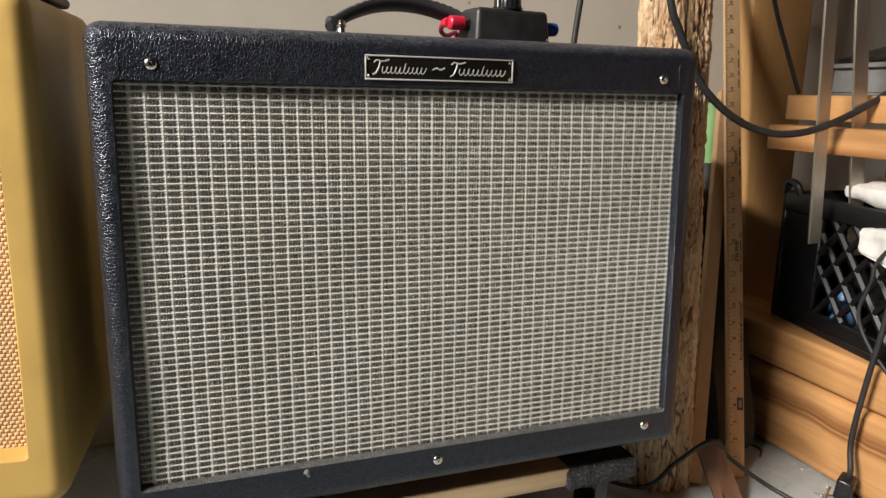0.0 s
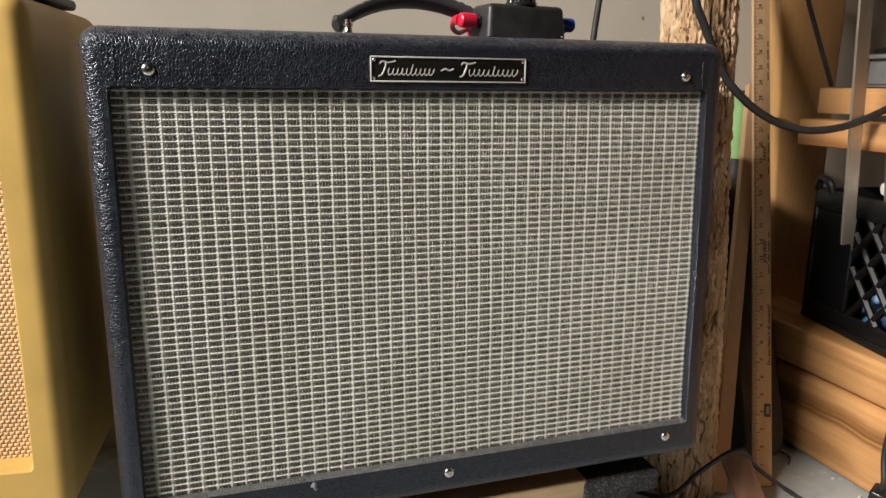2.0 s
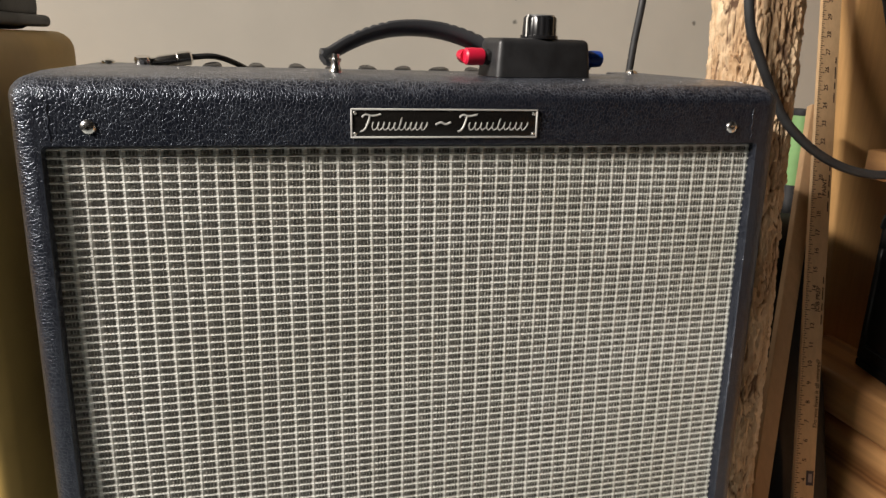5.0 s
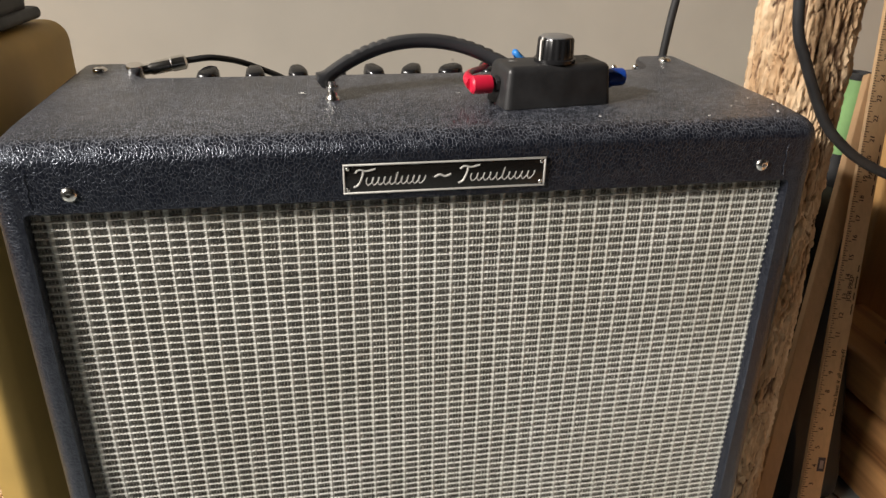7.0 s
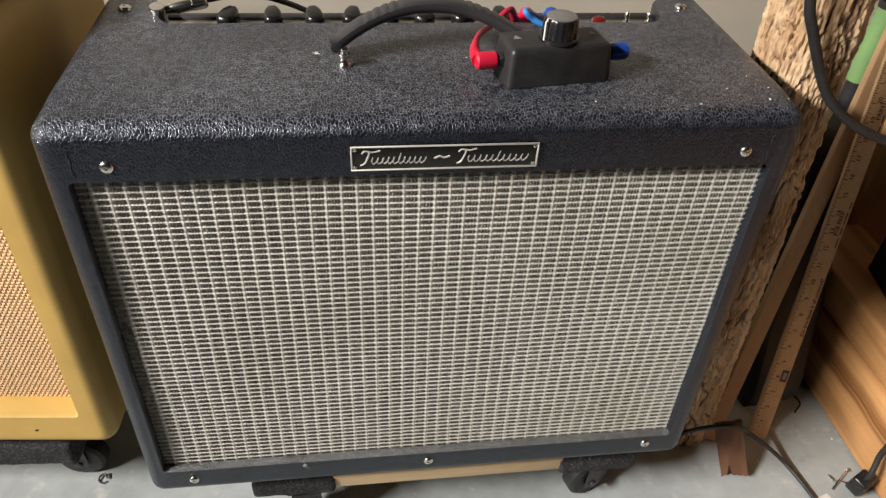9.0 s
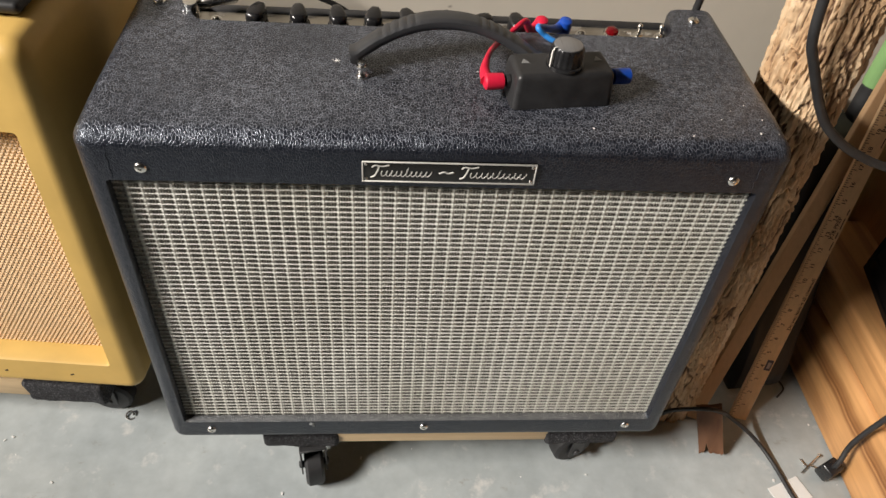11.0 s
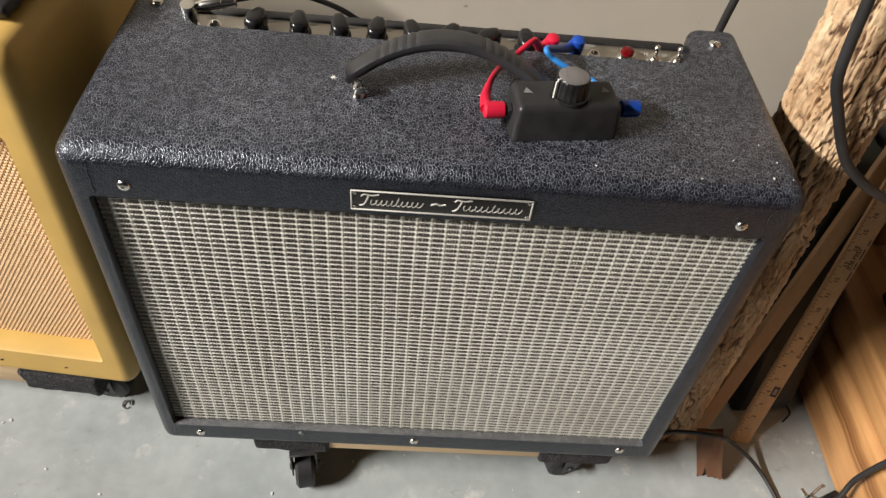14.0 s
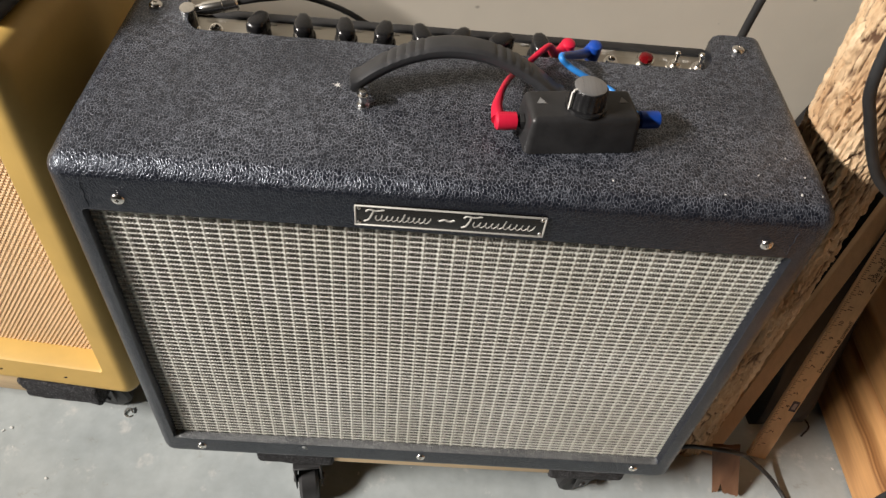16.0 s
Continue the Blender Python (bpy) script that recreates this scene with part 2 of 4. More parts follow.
M["cloth_back"] = thread_mat("grey_cloth", (0.17, 0.16, 0.14), (0.36, 0.345, 0.305), (900, 60, 400))
M["wheat"] = thread_mat("wheat_cane", (0.66, 0.43, 0.23), (0.80, 0.57, 0.34), (600, 60, 60))
M["wheat_dark"] = plain("wheat_ground_cloth", (0.33, 0.18, 0.09), 0.8)
M["concrete"] = concrete("grey_painted_concrete")
M["wall"] = wall_paint("beige_wall_paint", (0.60, 0.555, 0.475))
# near-black finishes for the unseen ceiling and walls, to cut bounced light
M["ceil"] = plain("unseen_dark_ceiling", (0.09, 0.08, 0.07), 0.9)
M["far_wall"] = wall_paint("unseen_dark_wall", (0.07, 0.066, 0.062))
M["pine_y"] = wood("pine_lengthwise", (0.69, 0.37, 0.15), (0.20, 0.07, 0.02), 1, 0.8, 0.38)
M["pine_streaked"] = wood("pine_with_dark_band", (0.69, 0.37, 0.15), (0.20, 0.07, 0.02), 1, 0.8, 0.38, False, 0.092)
M["pine_x"] = wood("pale_pine_rail", (0.76, 0.57, 0.34), (0.58, 0.38, 0.18), 0, 0.6, 0.55, False)
M["post"] = wood("post_wood", (0.66, 0.38, 0.15), (0.48, 0.24, 0.08), 2, 0.6, 0.4, False)
M["stick"] = wood("lath_wood", (0.50, 0.32, 0.17), (0.40, 0.23, 0.10), 2, 0.5, 0.6, False)
M["ruler"] = wood("yardstick_wood", (0.66, 0.44, 0.24), (0.58, 0.36, 0.17), 2, 0.5, 0.45, False)
M["splinter"] = wood("split_wood", (0.17, 0.08, 0.04), (0.05, 0.02, 0.011), 2, 1.2, 0.7, False)
M["bark"] = bark_mat("bark")
M["carpet"] = carpet("charcoal_carpet")
M["chrome"] = plain("nickel_plating", (0.75, 0.73, 0.69), 0.22, 1.0, 0.1, 80, 0)
M["alu"] = brushed("brushed_aluminium", (0.40, 0.40, 0.41), 0.34)
M["steel"] = brushed("dull_steel_bar", (0.55, 0.50, 0.43), 0.45, (60, 60, 3))
M["alu"].node_tree.nodes["Principled BSDF"].inputs["Metallic"].default_value = 0.75
M["panel"] = brushed("chrome_panel", (0.60, 0.57, 0.51), 0.42, (4, 300, 60))
M["dark_steel"] = plain("oily_dark_steel", (0.07, 0.07, 0.072), 0.45, 0.6, 0.3, 50, 0.1)
M["rubber"] = plain("black_rubber", (0.022, 0.022, 0.023), 0.55, 0, 0.3, 60, 0.15)
M["strap"] = plain("dark_grey_moulded_strap", (0.030, 0.031, 0.034), 0.42, 0, 0.2, 50, 0.08)
M["black_plastic"] = plain("black_plastic", (0.012, 0.012, 0.013), 0.25, 0, 0.2, 50, 0.03)
M["box"] = plain("matt_black_box_plastic", (0.02, 0.02, 0.021), 0.48, 0, 0.3, 70, 0.2)
M["crate"] = plain("black_crate_plastic", (0.005, 0.005, 0.006), 0.45, 0, 0.2, 30, 0.05)
M["red"] = plain("red_plastic", (0.60, 0.012, 0.045), 0.38, 0, 0.08, 50, 0.03)
M["blue"] = plain("blue_plastic", (0.010, 0.065, 0.38), 0.38, 0, 0.08, 50, 0.03)
M["blue_cable"] = plain("light_blue_cable", (0.03, 0.22, 0.62), 0.45, 0, 0.08, 50, 0.03)
M["green"] = plain("green_plastic", (0.20, 0.36, 0.14), 0.5, 0, 0.15, 20, 0.05)
M["white_cloth"] = plain("white_towelling", (0.72, 0.71, 0.68), 0.95, 0, 0.12, 60, 0.8)
M["blue_cloth"] = plain("blue_bottle_plastic", (0.10, 0.24, 0.45), 0.4)
M["grey_tub"] = plain("grey_tub_plastic", (0.20, 0.21, 0.21), 0.45)
M["ink"] = plain("brown_ink", (0.035, 0.016, 0.010), 0.7, 0, 0.2, 50, 0)
M["ink_blue"] = plain("dark_ink_stamp", (0.055, 0.045, 0.06), 0.6, 0, 0.2, 200, 0)
M["white_ink"] = plain("white_print", (0.72, 0.70, 0.66), 0.5, 0, 0.1, 50, 0)
M["badge"] = plain("black_badge_face", (0.01, 0.009, 0.008), 0.2, 0, 0.1, 40, 0)
M["badge_script"] = plain("silver_script", (0.50, 0.49, 0.46), 0.5, 0.15, 0.1, 50, 0)
M["jewel"] = plain("red_jewel_lens", (0.12, 0.004, 0.006), 0.08, 0, 0.1, 50, 0)
M["paper"] = plain("white_paper", (0.75, 0.75, 0.73), 0.8, 0, 0.05, 30, 0.1)
M["dark_case"] = plain("dark_case_cloth", (0.022, 0.020, 0.018), 0.6, 0, 0.3, 40, 0.3)
M["sack"] = plain("black_sack_plastic", (0.008, 0.008, 0.009), 0.6, 0, 0.3, 30, 0.1)
M["tin"] = plain("painted_metal_white", (0.6, 0.6, 0.57), 0.5)


# ---- mesh tools ----
def finish(name, bm, mat, smooth=True):
    me = bpy.data.meshes.new(name)
    bmesh.ops.recalc_face_normals(bm, faces=bm.faces[:])
    bm.to_mesh(me)
    bm.free()
    for mm in (mat if isinstance(mat, (list, tuple)) else [mat]):
        me.materials.append(mm)
    if smooth:
        me.polygons.foreach_set("use_smooth", [True] * len(me.polygons))
        me.set_sharp_from_angle(angle=radians(38))
    return me


def part(name, bm, mat, parent, label=""):
    ob = new(name, finish(name, bm, mat))
    ob.parent = parent
    if label:
        tagged(ob, label)
    return ob


def thing(name, label, category, at=(0, 0, 0), group="", kind=""):
    ob = new(name)
    ob.empty_display_size = 0.05
    ob.location = at
    return tagged(ob, label, category, group, kind)


def solo(name, bm, mat, label, category, group="", kind=""):
    return tagged(new(name, finish(name, bm, mat)), label, category, group, kind)


def add_box(bm, lo_, hi_, bev=0.0, seg=2, m=None, mat=0):
    r = bmesh.ops.create_cube(bm, size=1)
    vs = r["verts"]
    for v in vs:
        v.co = Vector([l + (c + 0.5) * (h - l) for c, l, h in zip(v.co, lo_, hi_)])
    fs = {f for v in vs for f in v.link_faces}
    if bev:
        es = list({e for v in vs for e in v.link_edges})
        rb = bmesh.ops.bevel(bm, geom=es, offset=bev, segments=seg, profile=0.5, affect="EDGES")
        fs = {f for f in rb["faces"]} | {f for f in fs if f.is_valid}
    allv = {v for f in fs for v in f.verts}
    if m is not None:
        for v in allv:
            v.co = m @ v.co
    for f in fs:
        f.material_index = mat
    return allv


def box(lo_, hi_, bev=0.0, seg=2, m=None):
    bm = bmesh.new()
    add_box(bm, lo_, hi_, bev, seg, m)
    return bm


def add_lathe(bm, prof, seg=24, m=None, cap=True):
    """A turned form from (radius, height) pairs about z."""
    rings = []
    for r, z in prof:
        ring = [bm.verts.new((r * math.cos(2 * math.pi * k / seg), r * math.sin(2 * math.pi * k / seg), z)) for k in range(seg)]
        rings.append(ring)
    for a, b in zip(rings, rings[1:]):
        for k in range(seg):
            bm.faces.new((a[k], a[(k + 1) % seg], b[(k + 1) % seg], b[k]))
    if cap:
        bm.faces.new(rings[0][::-1])
        bm.faces.new(rings[-1])
    if m is not None:
        for ring in rings:
            for v in ring:
                v.co = m @ v.co
    return rings


def lathe(prof, seg=24, m=None):
    bm = bmesh.new()
    add_lathe(bm, prof, seg, m)
    return bm


def smooth_path(pts, n=8):
    """Points along a Catmull-Rom curve through pts."""
    p = [Vector(q) for q in pts]
    p = [p[0] * 2 - p[1]] + p + [p[-1] * 2 - p[-2]]
    out = []
    for i in range(1, len(p) - 2):
        a, b, c, d = p[i - 1:i + 3]
        for k in range(n):
            t = k / n
            out.append(0.5 * ((2 * b) + (c - a) * t + (2 * a - 5 * b + 4 * c - d) * t * t + (3 * b - a - 3 * c + d) * t ** 3))
    out.append(p[-2])
    return out


def add_tube(bm, pts, r, seg=10, n=8, radii=None):
    path = smooth_path(pts, n) if n > 1 else [Vector(q) for q in pts]
    rings = []
    up = Vector((0.13, 0.31, 0.94))
    for i, c in enumerate(path):
        d = (path[min(i + 1, len(path) - 1)] - path[max(i - 1, 0)]).normalized()
        s1 = d.cross(up)
        if s1.length < 1e-4:
            s1 = d.cross(Vector((1, 0, 0)))
        s1.normalize()
        up = s1.cross(d).normalized()
        rr = r if radii is None else radii(i / (len(path) - 1))
        rings.append([bm.verts.new(c + rr * (math.cos(2 * math.pi * k / seg) * s1 + math.sin(2 * math.pi * k / seg) * up)) for k in range(seg)])
    for a, b in zip(rings, rings[1:]):
        for k in range(seg):
            bm.faces.new((a[k], a[(k + 1) % seg], b[(k + 1) % seg], b[k]))
    bm.faces.new(rings[0][::-1])
    bm.faces.new(rings[-1])


def tube(pts, r, seg=10, n=8, radii=None):
    bm = bmesh.new()
    add_tube(bm, pts, r, seg, n, radii)
    return bm


def add_text(bm, text, size, m, depth=0.0):
    cu = bpy.data.curves.new("text", "FONT")
    cu.body, cu.size, cu.align_x, cu.align_y, cu.resolution_u = text, size, "CENTER", "CENTER", 2
    ob = bpy.data.objects.new("text", cu)
    me = ob.to_mesh()
    tmp = bmesh.new()
    tmp.from_mesh(me)
    ob.to_mesh_clear()
    bpy.data.objects.remove(ob)
    bpy.data.curves.remove(cu)
    idx = [bm.verts.new(m @ v.co) for v in tmp.verts]
    tmp.verts.index_update()
    for f in tmp.faces:
        try:
            bm.faces.new([idx[v.index] for v in f.verts])
        except ValueError:
            pass
    tmp.free()


def rounded_rect(x0, x1, z0, z1, r, nx, nz, nc=6):
    """Outline points with fixed counts a side and a corner, anticlockwise from the lower left."""
    pts = []
    def side(a, b, n):
        for k in range(n):
            t = k / n
            pts.append((a[0] + (b[0] - a[0]) * t, a[1] + (b[1] - a[1]) * t))
    def corner(cx, cz, a0):
        for k in range(nc):
            a = radians(a0 + 90 * k / nc)
            pts.append((cx + r * math.cos(a), cz + r * math.sin(a)))
    corner(x0 + r, z0 + r, 180)
    side((x0 + r, z0), (x1 - r, z0), nx)
    corner(x1 - r, z0 + r, 270)
    side((x1, z0 + r), (x1, z1 - r), nz)
    corner(x1 - r, z1 - r, 0)
    side((x1 - r, z1), (x0 + r, z1), nx)
    corner(x0 + r, z1 - r, 90)
    side((x0, z1 - r), (x0, z0 + r), nz)
    return pts


def shell(outer, inner, r_out, r_in, edge, recess, depth, front, back_end=None, nx=64, nz=40, drop=0.045):
    """A cabinet shell: recess wall, front frame, rounded front edge and outside. front(z): y of the front face."""
    O = rounded_rect(*outer, r_out, nx, nz)
    I = rounded_rect(*inner, r_in, nx, nz)
    x0, x1, z0, z1 = outer
    bm = bmesh.new()
    rows = []
    for (ox, oz), (ix, iz) in zip(O, I):
        # inward direction at this place of the outline
        cx, cz = min(max(ox, x0 + max(r_out, edge)), x1 - max(r_out, edge)), min(max(oz, z0 + max(r_out, edge)), z1 - max(r_out, edge))
        d = Vector((cx - ox, cz - oz))
        d = d.normalized() if d.length > 1e-6 else Vector((0, 0))
        row = [(ix, front(iz) + recess, iz), (ix, front(iz) + 0.003, iz)]
        out = Vector((ox - ix, oz - iz)).normalized() * 0.002
        row.append((ix + out.x, front(iz), iz + out.y))
        for k in range(9):
            a = radians(90 * k / 8)
            px, pz = ox + d.x * edge * (1 - math.sin(a)), oz + d.y * edge * (1 - math.sin(a))
            row.append((px, front(pz) + edge * (1 - math.cos(a)), pz))
        yend = depth if back_end is None else back_end(ox, oz)
        y0 = front(oz) + edge
        for k in range(1, 7):
            row.append((ox, y0 + (yend - y0) * k / 6, oz))
        if back_end is not None and oz > z1 - 1e-5 and yend < depth - 0.001:
            row.append((ox, yend + 0.002, oz - 0.002))
            row.append((ox, yend + 0.002, oz - drop))
        else:
            row.append((ox + d.x * 0.003, yend + 0.002, oz + d.y * 0.003))
            row.append((ox + d.x * 0.02, yend + 0.002, oz + d.y * 0.02))
        rows.append([bm.verts.new(q) for q in row])
    n = len(rows)
    # unrolled lengths: round the outline and from the front edge backwards
    wrap = bm.loops.layers.uv.new("wrap")
    us = [0.0]
    for i in range(n):
        p, q = O[i], O[(i + 1) % n]
        us.append(us[-1] + math.hypot(q[0] - p[0], q[1] - p[1]))
    vs_ = []
    for r in rows:
        acc = [0.0]
        for p, q in zip(r, r[1:]):
            acc.append(acc[-1] + (q.co - p.co).length)
        vs_.append([x - acc[11] for x in acc])
    for i in range(n):
        a, b = rows[i], rows[(i + 1) % n]
        for j in range(len(a) - 1):
            f = bm.faces.new((a[j], b[j], b[j + 1], a[j + 1]))
            i2 = (i + 1) % n
            for lp, uv in zip(f.loops, ((us[i], vs_[i][j]), (us[i + 1], vs_[i2][j]), (us[i + 1], vs_[i2][j + 1]), (us[i], vs_[i][j + 1]))):
                lp[wrap].uv = uv
    return bm


def screw_head(bm, at, normal, r=0.0055, h=0.003):
    m = Matrix.Translation(at) @ Vector(normal).to_track_quat("Z", "Y").to_matrix().to_4x4()
    add_lathe(bm, [(r, 0), (r, h * 0.25), (r * 0.86, h * 0.65), (r * 0.55, h * 0.92), (r * 0.3, h * 0.96), (r * 0.26, h * 0.55), (0.0003, h * 0.5)], 16, m)


# ---- the room ----
X0, X1, YB, YF, ZC = -3.6, 1.7, 0.49, -2.8, 2.95
solo("floor", box((X0 - 0.1, YF - 0.1, -0.1), (X1 + 0.1, YB + 0.1, 0)), M["concrete"], "grey painted concrete floor with scuffs and paint flecks", "floor", kind="structure")
solo("wall_north", box((X0 - 0.1, YB, 0), (X1 + 0.1, YB + 0.1, ZC)), M["wall"], "beige painted wall with small dark specks", "wall", kind="structure")
# out of view: three walls and a ceiling added dark to lower the fill
solo("wall_south", box((X0 - 0.1, YF - 0.1, 0), (X1 + 0.1, YF, ZC)), M["far_wall"], "added dark wall behind the camera, unseen", "wall", kind="structure")
solo("wall_west", box((X0 - 0.1, YF, 0), (X0, YB, ZC)), M["far_wall"], "added dark side wall on the lamp side, unseen", "wall", kind="structure")
solo("wall_east", box((X1, YF, 0), (X1 + 0.1, YB, ZC)), M["far_wall"], "added dark side wall beyond the shelf, unseen", "wall", kind="structure")
solo("ceiling", box((X0 - 0.1, YF - 0.1, ZC), (X1 + 0.1, YB + 0.1, ZC + 0.1)), M["ceil"], "added dark ceiling over the room, unseen", "ceiling", kind="structure")
lampfix = thing("ceiling_lamp", "long white tube lamp hanging from the ceiling", "lamp", (LAMP.x, LAMP.y, LAMP.z + 0.06))
lampfix.rotation_euler.z = radians(20)
part("housing", box((-0.06, -0.61, 0.0), (0.06, 0.61, 0.05), 0.008, 2), M["tin"], lampfix)
for sy in (-0.45, 0.45):
    part("rod", lathe([(0.006, 0.05), (0.006, ZC - LAMP.z - 0.06)], 12, Matrix.Translation((0, sy, 0))), M["tin"], lampfix)

# ---- the black amplifier ----
AXL, AXR, AZ0, AZ1, AYB = -0.316, 0.311, 0.1475, 0.615, 0.248


def amp_front(z):
    return -0.001 + 0.042 * (z - 0.578)


def amp_back(x, z):
    if z < AZ1 - 1e-5:
        return AYB
    e = min(x + 0.258, 0.251 - x)
    if e <= 0:
        q = max(0.0, 0.018 + e) / 0.018
        return AYB - 0.018 * (1 - math.sqrt(1 - q * q))
    if e < 0.02:
        return 0.184 + 0.045 * (1 - math.sqrt(max(0, 1 - ((0.02 - e) / 0.02) ** 2)))
    return 0.184


amp = thing("guitar_amplifier", "black vinyl combo guitar amplifier with silver woven grille, on a dolly", "amplifier")
cabinet = part("cabinet", shell((AXL, AXR, AZ0, AZ1), (-0.2945, 0.2865, 0.190, 0.5625), 0.016, 0.0035, 0.016, 0.020, AYB, amp_front, amp_back, nx=110), [M["tolex"], M["tolex_ledge"]], amp, "black grained vinyl covering, dusty with painted glints on top")
for v in cabinet.data.vertices:
    # the padded top falls slightly towards the front edge
    if v.co.z > 0.59:
        v.co.z -= 0.0033 * min(1.0, (v.co.z - 0.59) / 0.02) * max(0.0, 1 - max(0.0, v.co.y - 0.008) / 0.04) ** 2
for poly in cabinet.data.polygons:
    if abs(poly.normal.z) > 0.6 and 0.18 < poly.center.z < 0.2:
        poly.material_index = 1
part("back_panel", box((AXL + 0.02, 0.228, AZ0 + 0.01), (AXR - 0.02, 0.243, 0.56), 0.002), M["rubber"], amp)
part("bottom_panel", box((AXL + 0.015, 0.0, AZ0 + 0.003), (AXR - 0.015, 0.24, AZ0 + 0.018), 0.002), M["rubber"], amp)
part("back_rail", box((-0.260, 0.230, 0.555), (0.253, 0.242, 0.6025), 0.003), M["rubber"], amp, "thin black vinyl rail behind the controls")


def grille_cloth():
    """Woven cloth: pale warp cords, pale and dark weft between them, over a grey ground."""
    x0, x1, z0, z1 = -0.297, 0.289, 0.186, 0.568
    bm = bmesh.new()
    px, pz = 0.0132, 0.00622

    def y_at(x, z):
        return amp_front(z) + 0.0095 + 0.0006 * math.sin(x * 23 + 1) * math.sin(z * 31)

    def strip(a, b, w, dy, horizontal, mat, n, wob):
        prev = None
        for k in range(n + 1):
            t = k / n
            x, z = a[0] + (b[0] - a[0]) * t, a[1] + (b[1] - a[1]) * t
            o = wob * math.sin(t * 9 + a[0] * 50 + a[1] * 90)
            if horizontal:
                z += o
                q = [(x, z - w), (x, z), (x, z + w)]
            else:
                x += o
                q = [(x - w, z), (x, z), (x + w, z)]
            ys = (dy * 0.3, dy, dy * 0.3)
            cur = [bm.verts.new((u, y_at(u, v_) - yy, v_)) for (u, v_), yy in zip(q, ys)]
            if prev:
                for j in (0, 1):
                    f = bm.faces.new((prev[j], cur[j], cur[j + 1], prev[j + 1]))
                    f.material_index = mat
            prev = cur
    g = [[bm.verts.new((x0 + (x1 - x0) * i / 20, y_at(x0 + (x1 - x0) * i / 20, z0 + (z1 - z0) * j / 14), z0 + (z1 - z0) * j / 14)) for j in range(15)] for i in range(21)]
    for i in range(20):
        for j in range(14):
            bm.faces.new((g[i][j], g[i + 1][j], g[i + 1][j + 1], g[i][j + 1]))
    rnd = random.Random(4)
    z = z0 + 0.002
    while z < z1:
        strip((x0, z), (x1, z), 0.00095, 0.0013, True, 2, 30, 0.0002)
        z += pz
    nx = int((x1 - x0) / px)
    # dark dashes between the warp cords
    z = z0 + 0.002 + pz * 0.5
    while z < z1:
        for k in range(nx + 1):
            xa = x0 + 0.0005 + k * px
            for s in range(4):
                if rnd.random() < 0.06:
                    continue
                xs = xa + 0.0024 + s * 0.00225 + 0.0004 * rnd.random()
                h = 0.0009 + 0.0009 * rnd.random()
                zz = z + 0.0007 * (rnd.random() - 0.5)
                wd = 0.0014 + 0.0008 * rnd.random()
                q = [bm.verts.new((u, y_at(u, v_) - 0.0009, v_)) for u, v_ in ((xs, zz - h), (xs + wd, zz - h * 0.8), (xs + wd, zz + h), (xs, zz + h * 0.8))]
                f = bm.faces.new(q)
                f.material_index = 3
        z += pz
    for k in range(nx + 1):
        x = x0 + 0.0005 + k * px
        z = z0
        while z < z1 - pz:
            ox = 0.0003 * math.sin(z * 21 + k)
            strip((x + ox, z), (x + ox, z + pz * 0.62), 0.0021, 0.0012, False, 1, 2, 0.0)
            strip((x + ox, z + pz * 0.62), (x + ox, z + pz), 0.0020, 0.0010, False, 4, 1, 0.0)
            z += pz
        for o in (0.0036, 0.0063, 0.0090):
            strip((x + o, z0), (x + o, z1), 0.00022, 0.0012, False, 4, 24, 0.0003)
    return bm


part("grille_cloth", grille_cloth(), [M["cloth_back"], M["thread_v"], M["thread_h"], M["thread_d"], M["thread_s"]], amp, "silver and black woven grille cloth")
part("grille_backing", box((-0.300, 0.014, 0.185), (0.292, 0.018, 0.57)), M["cloth_back"], amp)
for sx, sz in ((-0.263, 0.578), (0.260, 0.578), (-0.2655, 0.1715), (-0.002, 0.1735), (0.260, 0.175)):
    bm = bmesh.new()
    screw_head(bm, (sx, amp_front(sz) + 0.0005, sz), (0, -1, 0.04))
    part("screw", bm, M["chrome"], amp, "domed nickel screw")
for sx, sy in ((-0.287, 0.218), (0.277, 0.222)):
    bm = bmesh.new()
    screw_head(bm, (sx, sy, AZ1), (0, 0, 1), 0.0065, 0.004)
    part("screw", bm, M["chrome"], amp, "domed nickel screw")
for fx in (-0.19, 0.19):
    for fy in (0.05, 0.2):
        part("foot", lathe([(0.014, 0.1215), (0.017, 0.128), (0.018, AZ0 + 0.004)], 16, Matrix.Translation((fx, fy, 0))), M["rubber"], amp)
# torn spot on the lower rail
bm = bmesh.new()
tear = [(-0.144, 0.186), (-0.141, 0.1875), (-0.1385, 0.185), (-0.1395, 0.1815), (-0.1375, 0.1785), (-0.1405, 0.1775), (-0.1425, 0.181), (-0.1455, 0.1825)]
tv = [bm.verts.new((x, amp_front(z) - 0.0006 - 0.0006 * (i % 2), z)) for i, (x, z) in enumerate(tear)]
tc = bm.verts.new((-0.1415, amp_front(0.183) - 0.0022, 0.183))
for i in range(len(tv)):
    bm.faces.new((tv[i], tv[(i + 1) % len(tv)], tc))
part("torn_spot", bm, M["grey_tub"], amp, "small pale tear in the vinyl")

# pale flecks and a worn spot on the dusty top
bm = bmesh.new()
